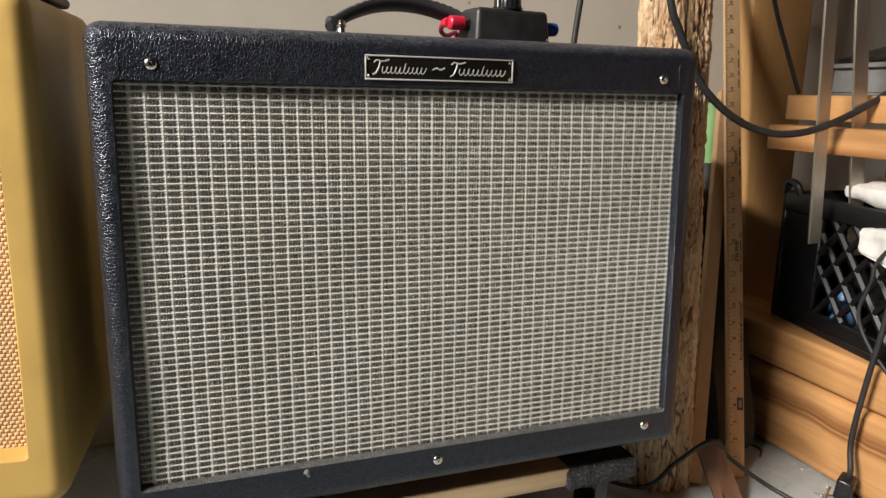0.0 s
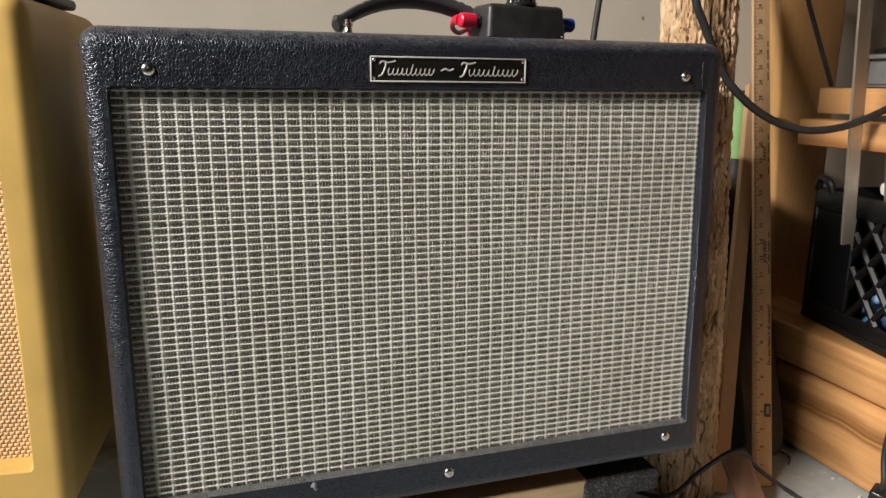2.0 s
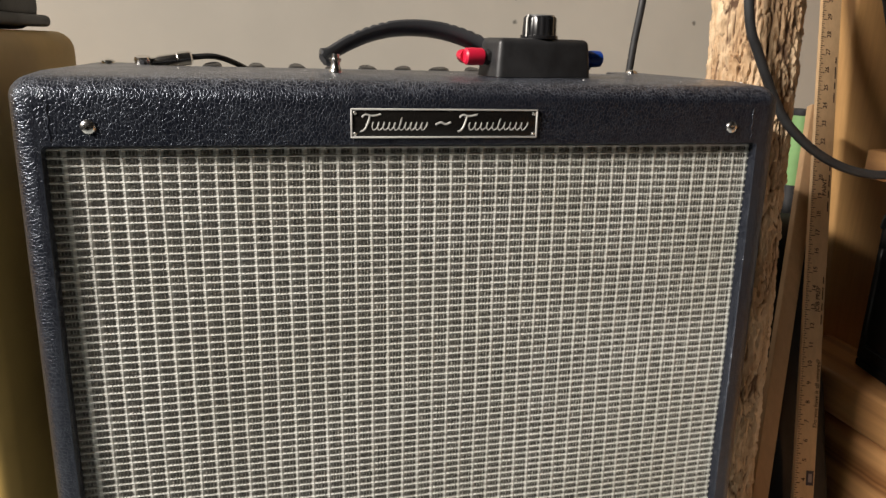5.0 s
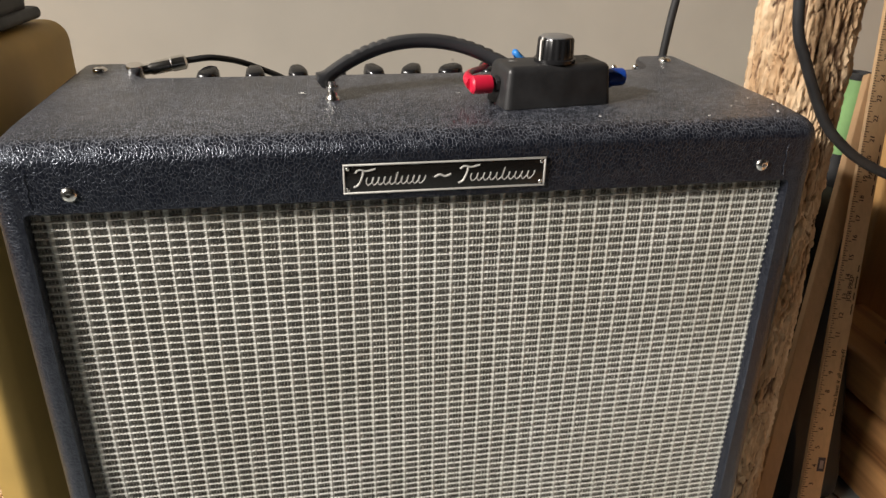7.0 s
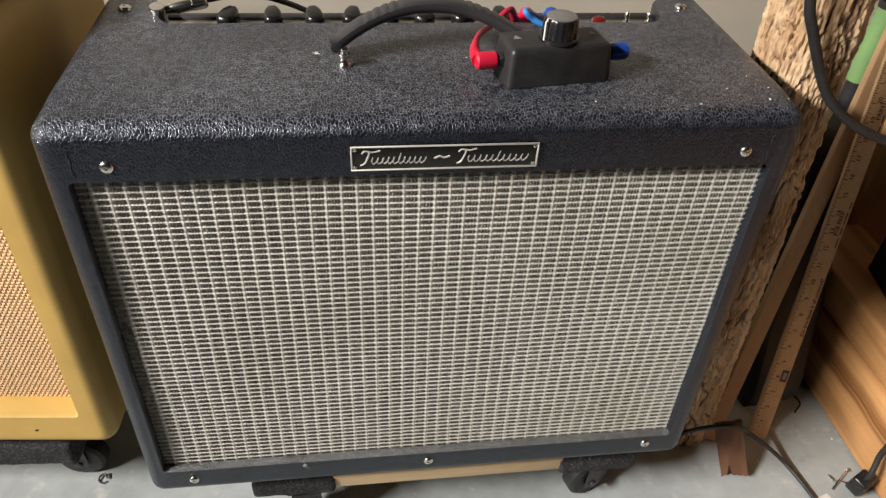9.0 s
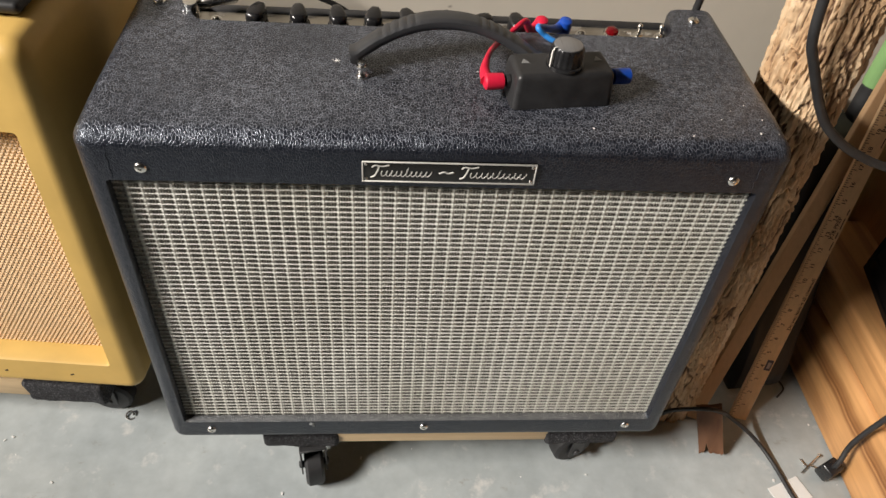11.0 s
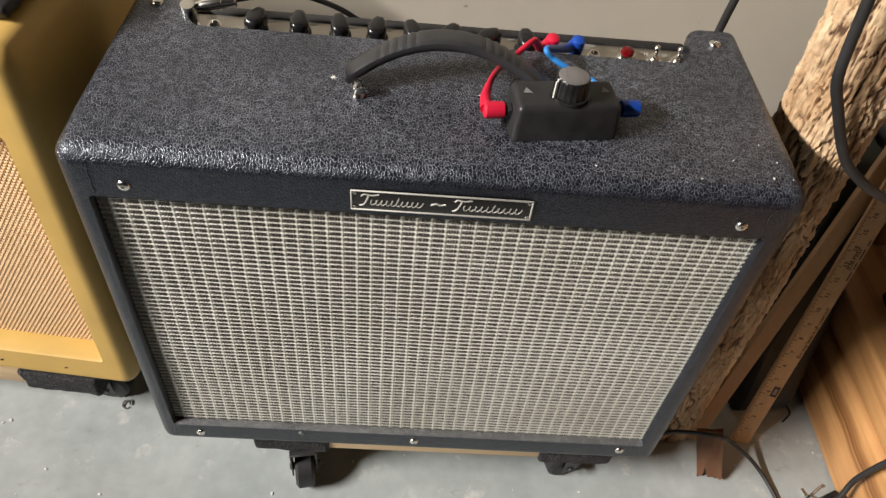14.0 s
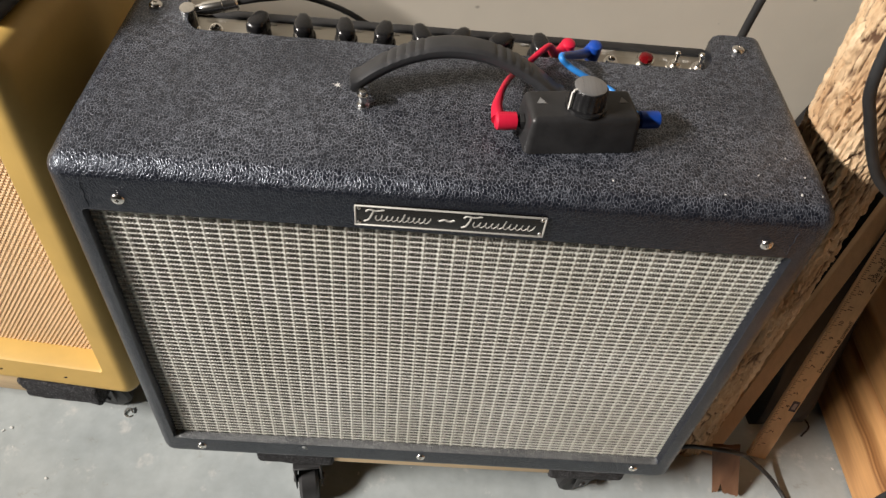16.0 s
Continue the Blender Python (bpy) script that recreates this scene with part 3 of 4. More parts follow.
for x, y, q in ((0.279, 0.021, 0.0016), (0.288, 0.042, 0.0011), (0.278, 0.064, 0.0009), (0.249, 0.041, 0.0010), (0.215, 0.015, 0.0011), (0.296, 0.021, 0.0008), (0.126, 0.022, 0.0012), (0.262, 0.055, 0.0007), (0.03, 0.106, 0.0010)):
    q *= 0.75
    add_box(bm, (-q, -q * 0.6, 0), (q, q * 0.6, q * 0.5), 0, 1, pose(x, y, AZ1 + 0.0002, 0, 0, x * 900))
tagged(part("paint_flecks", bm, M["paper"], amp, "small pale flecks"), kind="stuff")
bm = bmesh.new()
rays_ = [bm.verts.new((-0.103 + (0.0012 if k % 2 else 0.0045 + 0.0015 * math.sin(k * 2.3)) * math.cos(k * math.pi / 7), 0.117 + (0.0012 if k % 2 else 0.0045) * math.sin(k * math.pi / 7), AZ1 + 0.0004)) for k in range(14)]
bm.faces.new(rays_)
part("worn_spot", bm, M["paper"], amp, "pale worn spot in the vinyl")

for x in (-0.2885, 0.2805):
    bm = bmesh.new()
    zs = [0.568 + 0.026 * k / 8 for k in range(9)]
    add_tube(bm, [(x + 0.0006 * math.sin(k * 1.7), amp_front(z) + 0.0002, z) for k, z in enumerate(zs)], 0.0007, 6, 2)
    part("vinyl_seam", bm, M["tolex"], amp, "overlapping vinyl seam")

# badge with a silver frame and script drawn as plain strokes
bx0, bx1, bz0, bz1 = -0.0765, 0.0765, 0.5695, 0.5925
badge = part("badge", box((bx0, amp_front(0.58) - 0.0014, bz0), (bx1, amp_front(0.58) + 0.001, bz1), 0.0005), M["badge"], amp, "black badge with silver strokes")
bm = bmesh.new()
yb = amp_front(0.58) - 0.0024
for lo_, hi_ in (((bx0, yb, bz1 - 0.0014), (bx1, yb + 0.0015, bz1)), ((bx0, yb, bz0), (bx1, yb + 0.0015, bz0 + 0.0014)),
                 ((bx0, yb, bz0 + 0.0014), (bx0 + 0.0014, yb + 0.0015, bz1 - 0.0014)), ((bx1 - 0.0014, yb, bz0 + 0.0014), (bx1, yb + 0.0015, bz1 - 0.0014))):
    add_box(bm, lo_, hi_, 0.0004, 1)
part("badge_frame", bm, M["badge_script"], badge, "thin silver frame")
for sx in (bx0 + 0.0035, bx1 - 0.0035):
    for sz in (bz0 + 0.0035, bz1 - 0.0035):
        bm = bmesh.new()
        screw_head(bm, (sx, yb + 0.001, sz), (0, -1, 0), 0.0016, 0.0012)
        part("badge_pin", bm, M["chrome"], badge)
bm = bmesh.new()
zc = (bz0 + bz1) / 2


def script_stroke(pts, r):
    add_tube(bm, [(x + 0.30 * (z - zc), yb + 0.0012, z) for x, z in pts], r, 6, 4)


for xa, xb, waves in ((-0.068, -0.016, 5), (0.010, 0.068, 5)):
    # a tall curled first stroke, then a running line of small loops
    script_stroke([(xa + 0.001, zc - 0.0065), (xa + 0.004, zc - 0.0045), (xa + 0.005, zc + 0.002), (xa + 0.0045, zc + 0.0065)], 0.00085)
    script_stroke([(xa - 0.001, zc + 0.0045), (xa + 0.001, zc + 0.0068), (xa + 0.007, zc + 0.0058), (xa + 0.013, zc + 0.0072)], 0.0008)
    n_ = waves * 8
    script_stroke([(xa + 0.009 + (xb - xa - 0.009) * k / n_ - 0.0012 * math.sin(k * math.pi / 2), zc - 0.0022 + (0.0031 + (0.0035 if (k // 4) in (5, 11) and math.cos(k * math.pi / 2) > 0.5 else 0)) * math.cos(k * math.pi / 2)) for k in range(n_ // 2 + 1) for k in (k * 2, k * 2 + 1)], 0.0005)
script_stroke([(-0.009, zc - 0.0010), (-0.005, zc + 0.0008), (-0.001, zc - 0.0006), (0.003, zc + 0.0010)], 0.0009)
tagged(part("badge_script", bm, M["badge_script"], badge, "silver strokes"), kind="stuff")

# control panel
PT = Matrix.Translation((0, 0.184, 0.590)) @ pose(0, 0, 0, 11, 0, 0)


def on_panel(x, y, z=0.0):
    return PT @ Vector((x, y, z))


panel = part("control_panel", box((-0.260, 0, -0.003), (0.253, 0.050, 0), 0, 1, PT), M["panel"], amp, "brushed chrome control panel")


def pointer_knob(x, y, turn):
    bm = bmesh.new()
    m = PT @ pose(x, y, 0, 0, 0, turn) @ Matrix.Scale(1.18, 4)
    add_lathe(bm, [(0.0095, 0.0), (0.0095, 0.004), (0.0085, 0.006), (0.006, 0.0065)], 20, m)
    out = []
    for z, s in ((0.004, 1.0), (0.0115, 1.0), (0.0150, 0.96), (0.0172, 0.86), (0.0184, 0.64)):
        ring = []
        for u, w in ((-0.0105, 0.0035), (-0.0085, 0.0062), (-0.003, 0.0080), (0.004, 0.0072), (0.0095, 0.0052), (0.0125, 0.0028)):
            ring.append((u, w))
        ring = ring + [(u, -w) for u, w in reversed(ring)]
        out.append([bm.verts.new(m @ Vector((u * s, w * (s if z > 0.01 else 1), z))) for u, w in ring])
    for a, b in zip(out, out[1:]):
        for k in range(len(a)):
            bm.faces.new((a[k], a[(k + 1) % len(a)], b[(k + 1) % len(b)], b[k]))
    bm.faces.new(out[-1])
    part("knob", bm, M["black_plastic"], panel, "glossy black pointer knob")


for x, turn in ((-0.190, 70), (-0.147, 95), (-0.107, 100), (-0.070, 80), (-0.034, 110), (0.003, 60), (0.042, 35), (0.081, 100)):
    pointer_knob(x, 0.0285, turn)


def jack(x, y, hole=True):
    bm = bmesh.new()
    m = PT @ pose(x, y, 0)
    add_lathe(bm, [(0.0075, 0.0), (0.0075, 0.002), (0.006, 0.0025)], 6, m)
    add_lathe(bm, [(0.0052, 0.002), (0.0052, 0.006), (0.0036, 0.0062), (0.0034, 0.001), (0.0005, 0.001)], 18, m)
    part("jack", bm, M["chrome"], panel, "nickel jack socket")


for x in (-0.254, -0.232, 0.107, 0.133, 0.153):
    jack(x, 0.029)
bm = bmesh.new()
m = PT @ pose(0.187, 0.031, 0)
add_lathe(bm, [(0.0095, 0), (0.0095, 0.005), (0.0082, 0.0085), (0.0075, 0.0085)], 24, m)
pl = part("pilot_lamp", bm, M["chrome"], panel, "nickel pilot lamp with red lens")
part("lens", lathe([(0.0074, 0.0085), (0.0066, 0.011), (0.004, 0.0125), (0.001, 0.013)], 8, m), M["jewel"], panel, "faceted red lens")
for x in (0.217, 0.241):
    bm = bmesh.new()
    m = PT @ pose(x, 0.030, 0)
    add_lathe(bm, [(0.008, 0.0), (0.008, 0.002), (0.0065, 0.0025)], 6, m)
    add_lathe(bm, [(0.0048, 0.002), (0.0048, 0.007), (0.003, 0.008)], 16, m)
    mt = m @ pose(0, 0, 0.006, -22, 0, 0)
    add_lathe(bm, [(0.0016, 0.0), (0.0019, 0.005), (0.0030, 0.0085), (0.0030, 0.0105), (0.0018, 0.012)], 12, mt)
    part("toggle_switch", bm, M["chrome"], panel, "chrome toggle switch")
for word, x, y, size in (("INPUTS", -0.234, 0.0420, 0.0052), ("FOOT", 0.151, 0.0445, 0.0046), ("SWITCH", 0.151, 0.0400, 0.0046), ("ON", 0.2075, 0.0385, 0.0056), ("ON", 0.2315, 0.0385, 0.0056)):
    bm = bmesh.new()
    add_text(bm, word, size, PT @ pose(x, y, 0.0004))
    part("printed_word", bm, M["white_ink"], panel, "white print")
for x in (-0.182, -0.139, -0.099, -0.062, -0.026, 0.010, 0.050, 0.070):
    part("printed_bar", box((x - 0.006, 0.0430, 0.0002), (x + 0.006, 0.0452, 0.0005), 0, 1, PT), M["white_ink"], panel, "white print")

# carrying handle
hn = 36
bm = bmesh.new()
hy = 0.108


def handle_curve(u):
    """u from -1 to 1 along the strap: place and half width, half height."""
    x = 0.0885 * u
    z = 0.6255 + 0.030 * (1 - abs(u) ** 2.1)
    return x, z


rings = []
for k in range(hn * 2 + 1):
    u = -1 + k / hn
    x, z = handle_curve(u)
    x2, z2 = handle_curve(min(1, u + 0.01))
    x1, z1 = handle_curve(max(-1, u - 0.01))
    d = Vector((x2 - x1, 0, z2 - z1)).normalized()
    nrm = Vector((-d.z, 0, d.x))
    w = 0.0150 + 0.0015 * (1 - u * u)
    h = 0.0056 + 0.0006 * (1 - u * u)
    if abs(u) > 0.93:
        q = (abs(u) - 0.93) / 0.07
        w, h = w * (1 - 0.06 * q * q), h * (1 + 0.9 * q) * (1 - 0.55 * max(0.0, (q - 0.5) / 0.5) ** 3)
    rib = -0.0012 if (0.28 < abs(u) < 0.72 and k % 3 == 0) else 0.0
    ring = []
    for j in range(16):
        a = 2 * math.pi * j / 16
        ca, sa = math.cos(a), math.sin(a)
        sx = math.copysign(abs(ca) ** 0.55, ca) * w
        sz = math.copysign(abs(sa) ** 0.7, sa) * (h + (rib if sa > 0 else 0))
        ring.append(bm.verts.new(Vector((x, hy + 0.020 * (1 - u * u), z)) + Vector((0, 0.985, -0.17)) * sx + nrm * sz))
    rings.append(ring)
for a, b in zip(rings, rings[1:]):
    for j in range(16):
        bm.faces.new((a[j], a[(j + 1) % 16], b[(j + 1) % 16], b[j]))
bm.faces.new(rings[0][::-1]), bm.faces.new(rings[-1])
handle = part("handle", bm, M["strap"], amp, "dark grey moulded strap handle with ribs")
for s in (-1, 1):
    bm = bmesh.new()
    m = pose(s * 0.0785, hy - 0.016, AZ1)
    add_lathe(bm, [(0.0058, 0), (0.0058, 0.0018), (0.0050, 0.003), (0.0042, 0.004), (0.0040, 0.009), (0.0052, 0.0095), (0.0052, 0.012), (0.0035, 0.0125), (0.0035, 0.016)], 18, m)
    part("handle_stud", bm, M["chrome"], handle, "worn nickel stud")

# ---- attenuator box on the amplifier ----
BT = pose(0.056, 0.047, AZ1, 0, 0, 7.5)
att = thing("attenuator_box", "small black plastic box with a silver-topped knob, on the amplifier", "audio box", (0, 0, 0))
bm = box((-0.001, -0.002, -0.0052), (0.094, 0.043, 0.0335), 0.0055, 4)
for v in bm.verts:
    # moulded with a draft: the top is smaller than the base
    v.co.z = max(v.co.z, 0.0006)
    q = 1 - 0.06 * v.co.z / 0.0335
    v.co = BT @ Vector((0.0465 + (v.co.x - 0.0465) * q, 0.0215 + (v.co.y - 0.0215) * (2 * q - 1), v.co.z))
part("housing", bm, M["box"], att)
GREY_PRINT = plain("grey_print", (0.22, 0.22, 0.22), 0.6)
for x in (0.013, 0.081):
    bm = bmesh.new()
    bm.faces.new([bm.verts.new(BT @ Vector((x + dx, 0.024 + dy, 0.0339))) for dx, dy in ((-0.004, -0.003), (0.004, -0.003), (0.0, 0.0045))])
    part("arrow_mark", bm, GREY_PRINT, att, "grey triangle mark")
km = BT @ pose(0.048, 0.0175, 0.0335, 0, 0, 20)
bm = bmesh.new()
rg = []
for z, r, sk in ((0.0, 0.0168, 0), (0.0028, 0.0168, 0), (0.0034, 0.0152, 1), (0.0175, 0.0146, 1), (0.0192, 0.0134, 0)):
    rg.append([bm.verts.new(km @ Vector(((r - (0.0006 if sk and k % 4 < 2 else 0)) * math.cos(2 * math.pi * k / 72), (r - (0.0006 if sk and k % 4 < 2 else 0)) * math.sin(2 * math.pi * k / 72), z))) for k in range(72)])
for a, b in zip(rg, rg[1:]):
    for k in range(72):
        bm.faces.new((a[k], a[(k + 1) % 72], b[(k + 1) % 72], b[k]))
bm.faces.new(rg[-1])
kn = part("knob", bm, M["black_plastic"], att, "fluted black knob")
part("knob_cap", lathe([(0.0128, 0.0190), (0.0128, 0.0199), (0.0122, 0.0203), (0.0005, 0.0204)], 40, km), M["alu"], kn, "spun aluminium cap")
bm = bmesh.new()
add_box(bm, (-0.0172, -0.0007, 0.002), (-0.0148, 0.0007, 0.0180), 0, 1, km)
add_box(bm, (-0.0158, -0.0007, 0.0180), (-0.0126, 0.0007, 0.0201), 0, 1, km)
part("pointer_line", bm, M["white_ink"], kn, "white pointer line")
for x, s in ((0, -1), (0.093, 1)):
    part("socket_nut", lathe([(0.0068, 0), (0.0068, 0.003), (0.0055, 0.0035), (0.0045, 0.006)], 6, BT @ pose(x, 0.020, 0.017, 0, 90 * s, 0)), M["rubber"], att)


def patch_cable(name, colour, cable_mat, label, at, way, pts, end):
    """A patch lead: one angled plug at the box, the lead, one angled plug in the panel."""
    th = thing(name, label, "cable")
    q = Vector(way).to_track_quat("Z", "Y").to_matrix().to_4x4()
    part("plug", lathe([(0.0045, 0.0), (0.0072, 0.001), (0.0076, 0.011), (0.0072, 0.0165), (0.0055, 0.018)], 20, Matrix.Translation(at) @ q), colour, th)
    part("lead", tube(pts, 0.0028, 10, 10), cable_mat, th)
    if at.x < 0.1:
        part("boot", tube(pts[:3], 0.0045, 10, 6, lambda t: 0.0062 - 0.003 * t), colour, th)
    e = Vector(end)
    part("plug", lathe([(0.004, 0.0), (0.0068, 0.002), (0.0072, 0.014), (0.0066, 0.019), (0.004, 0.021)], 20, Matrix.Translation(e) @ pose(0, 0, 0, 11, 0, 0)), colour, th)
    part("boot", tube(pts[:-4:-1], 0.0045, 10, 6, lambda t: 0.0062 - 0.003 * t), colour, th)
    return th


J1, J2 = on_panel(0.107, 0.029, 0.003), on_panel(0.133, 0.029, 0.003)
ra = BT @ Vector((-0.005, 0.020, 0.017))
patch_cable("patch_cable", M["red"], M["red"], "red patch lead from the small box to the amplifier panel", ra, BT.to_3x3() @ Vector((-1, 0, 0)),
            [ra + Vector((-0.015, 0.0, 0)), ra + Vector((-0.016, 0.014, 0.001)), (0.036, 0.100, 0.632), (0.046, 0.130, 0.628), (0.062, 0.155, 0.626), (0.083, 0.178, 0.631), J1 + Vector((-0.012, -0.014, 0.012)), J1 + Vector((0, 0, 0.014))], J1)
rb = BT @ Vector((0.098, 0.020, 0.017))
patch_cable("patch_cable", M["blue"], M["blue_cable"], "blue patch lead from the small box to the amplifier panel", rb, BT.to_3x3() @ Vector((1, 0, 0)),
            [rb + Vector((0.008, 0.004, -0.006)), (0.160, 0.100, 0.6195), (0.150, 0.110, 0.6190), (0.138, 0.133, 0.6200), (0.126, 0.139, 0.6220), (0.112, 0.141, 0.6280), (0.098, 0.145, 0.6340), (0.091, 0.151, 0.6400), J2 + Vector((-0.012, -0.012, 0.013)), J2 + Vector((0, 0, 0.014))], J2)

# ---- instrument lead in the first input ----
J0 = on_panel(-0.254, 0.029, 0.003)
lead = thing("instrument_cable", "black cable with a nickel angled plug in the amplifier input", "cable")
part("plug", lathe([(0.0032, -0.002), (0.0032, 0.004), (0.0075, 0.0045), (0.0078, 0.022), (0.0070, 0.0245), (0.001, 0.025)], 20, Matrix.Translation(J0) @ pose(0, 0, 0, 11, 0, 0)), M["chrome"], lead, "nickel plug")
part("barrel", lathe([(0.0045, 0.005), (0.0052, 0.012), (0.0062, 0.014), (0.0062, 0.031), (0.0070, 0.032), (0.0070, 0.044), (0.0050, 0.046)], 20, Matrix.Translation(J0 + Vector((0, 0, 0.017))) @ pose(0, 0, 0, 0, 82, 14)), M["chrome"], lead, "nickel barrel")
part("cord", tube([J0 + Vector((0.042, 0.010, 0.024)), J0 + Vector((0.07, 0.022, 0.024)), (-0.15, 0.268, 0.606), (-0.10, 0.285, 0.575), (-0.06, 0.300, 0.52), (-0.06, 0.33, 0.30)], 0.003, 8), M["rubber"], lead)

# ---- cord rising behind the amplifier ----
solo("rising_cable", tube([(0.292, 0.275, 0.40), (0.297, 0.272, 0.56), (0.301, 0.270, 0.64), (0.309, 0.272, 0.70), (0.322, 0.285, 0.78), (0.34, 0.31, 0.92), (0.36, 0.35, 1.2), (0.37, 0.38, 1.6)], 0.0045, 10), M["rubber"], "black cable rising behind the amplifier", "cable")


# ---- dollies ----
def caster(parent, x, y, turn, top):
    c = part("caster", box((-0.02, -0.02, top - 0.004), (0.02, 0.02, top), 0.001, 1, pose(x, y, 0)), M["dark_steel"], parent, "swivel caster")
    m = pose(x, y, 0, 0, 0, turn) @ pose(0.012, 0, 0)
    part("wheel", lathe([(0.008, -0.013), (0.027, -0.013), (0.031, -0.009), (0.0315, 0.009), (0.027, 0.013), (0.008, 0.013)], 32, m @ pose(0, 0, 0.0318, 90, 0, 0)), M["rubber"], c, "black rubber wheel")
    bm = bmesh.new()
    for s in (-1, 1):
        add_box(bm, (-0.012, s * 0.017 - 0.001, 0.024), (0.012, s * 0.017 + 0.001, top - 0.004), 0.0006, 1, m)
    add_box(bm, (-0.016, -0.018, top - 0.008), (0.014, 0.018, top - 0.004), 0.001, 1, m)
    part("fork", bm, M["dark_steel"], c)
    part("axle", lathe([(0.004, -0.021), (0.005, -0.02), (0.005, 0.02), (0.004, 0.021)], 12, m @ pose(0, 0, 0.0318, 90, 0, 0)), M["dark_steel"], c)


def dolly(x0, x1, y0, y1, z0, z1, label, cx0, cx1, turns, end=0.10, set_back=0.018):
    d = thing("furniture_dolly", label, "dolly", group="dollies under the cabinets")
    for y in (y0 + 0.001, y1 - 0.06):
        part("rail", box((x0 + end - 0.02, y, z0 + 0.001), (x1 - end + 0.02, y + 0.06, z1 - 0.0005), 0.003, 2), M["pine_x"], d, "pale bare pine rail")
    for xa, xb in ((x0, x0 + end), (x1 - end, x1)):
        bm = box((xa, y0 - 0.004, z0 - 0.003), (xb, y1 + 0.004, z1), 0.006, 3)
        bmesh.ops.subdivide_edges(bm, edges=[e for e in bm.edges if e.calc_length() > 0.03], cuts=12, use_grid_fill=True)
        for v in bm.verts:
            v.co += Vector((0.4, 1, 0.6 if v.co.z < z1 - 0.006 else 0)) * 0.0022 * noise.noise(v.co * 70)
        part("carpeted_end", bm, M["carpet"], d, "end wrapped in worn charcoal carpet")
    for (x, y), t in zip(((cx0, y0 + set_back), (cx1, y0 + set_back + 0.012), (cx0, y1 - 0.04), (cx1, y1 - 0.04)), turns):
        caster(d, x, y, t, z0 - 0.002)
    return d


dolly(-0.212, 0.270, 0.002, 0.235, 0.097, 0.1215, "wooden dolly with carpeted ends under the black amplifier", -0.152, 0.215, (-80, 20, 10, 60))
cab_dolly = dolly(-0.95, -0.430, 0.062, 0.30, 0.098, 0.1375, "wooden dolly with carpeted ends under the yellow cabinet", -0.88, -0.474, (10, 0, 10, 60), 0.108, 0.045)

# ---- the yellow speaker cabinet ----
CX0, CX1, CZ0, CZ1 = -0.99, -0.366, 0.150, 0.644
TURN = Matrix.Translation((CX1, 0.056, 0)) @ pose(0, 0, 0, 0, 0, -4.8) @ Matrix.Translation((-CX1, -0.056, 0))


def cab_front(z):
    return 0.052 + 0.050 * (z - 0.19)


cab_dolly.matrix_world = TURN
cab = thing("speaker_cabinet", "yellow lacquered speaker cabinet with wheat cane grille, on a dolly", "speaker cabinet")
cab.matrix_world = TURN
part("cabinet", shell((CX0, CX1, CZ0, CZ1), (CX0 + 0.040, CX1 - 0.034, 0.203, 0.552), 0.02, 0.004, 0.017, 0.034, 0.335, cab_front), M["yellow"], cab, "honey yellow lacquered covering")
for fx in (-0.9, -0.45):
    for fy in (0.12, 0.26):
        part("foot", lathe([(0.014, 0.1375), (0.017, 0.142), (0.018, CZ0 + 0.003)], 16, Matrix.Translation((fx, fy, 0))), M["rubber"], cab)
part("back_panel", box((CX0 + 0.015, 0.315, CZ0 + 0.01), (CX1 - 0.015, 0.331, CZ1 - 0.01), 0.002), M["yellow"], cab)


def cane():
    """Woven cane cloth: rows of short pale weft stitches over a dark ground."""
    x0, x1, z0, z1 = CX0 + 0.036, CX1 - 0.030, 0.198, 0.556
    bm = bmesh.new()

    def yq(z, o=0.0):
        return cab_front(z) + 0.030 - o
    vs = [bm.verts.new((x, yq(z), z)) for x, z in ((x0, z0), (x1, z0), (x1, z1), (x0, z1))]
    bm.faces.new(vs).material_index = 1
    rnd = random.Random(2)
    z, row = z0, 0
    while z < z1:
        x = max(x0, -0.62) + (row % 2) * 0.0026
        while x < x1:
            h, w = 0.00185, 0.0047
            dz = 0.0003 * (rnd.random() - 0.5)
            q = [(x, z + dz, 0.0004), (x + w, z + dz, 0.0004), (x + w, z + 2 * h + dz, 0.0004), (x, z + 2 * h + dz, 0.0004)]
            c = bm.verts.new((x + w / 2, yq(z + h, 0.0018), z + h + dz))
            ring = [bm.verts.new((a, yq(b, o), b)) for a, b, o in q]
            for k in range(4):
                bm.faces.new((ring[k], ring[(k + 1) % 4], c))
            x += 0.0053
        z += 0.0041
        row += 1
    return bm


part("grille_cloth", cane(), [M["wheat"], M["wheat_dark"]], cab, "wheat coloured woven cane cloth")
part("grille_backing", box((CX0 + 0.03, cab_front(0.55) + 0.036, 0.17), (CX1 - 0.03, cab_front(0.55) + 0.042, 0.57)), M["wheat_dark"], cab)
for x in (-0.535, -0.452):
    m = Matrix.Translation((x, cab_front(0.179) - 0.0002, 0.179)) @ pose(0, 0, 0, 87, 0, 20)
    part("nail_mark", lathe([(0.0026, 0.0), (0.0020, 0.0004), (0.0008, 0.0003)], 10, m @ Matrix.Diagonal((1, 0.6, 1, 1))), M["ink"], cab, "small dark nail mark")
case = thing("soft_case", "dark rounded case lying on the yellow cabinet", "case")
case.matrix_world = TURN
bm = box((-0.80, 0.12, CZ1 + 0.0005), (-0.386, 0.315, CZ1 + 0.052), 0.022, 5)
part("body", bm, M["dark_case"], case)
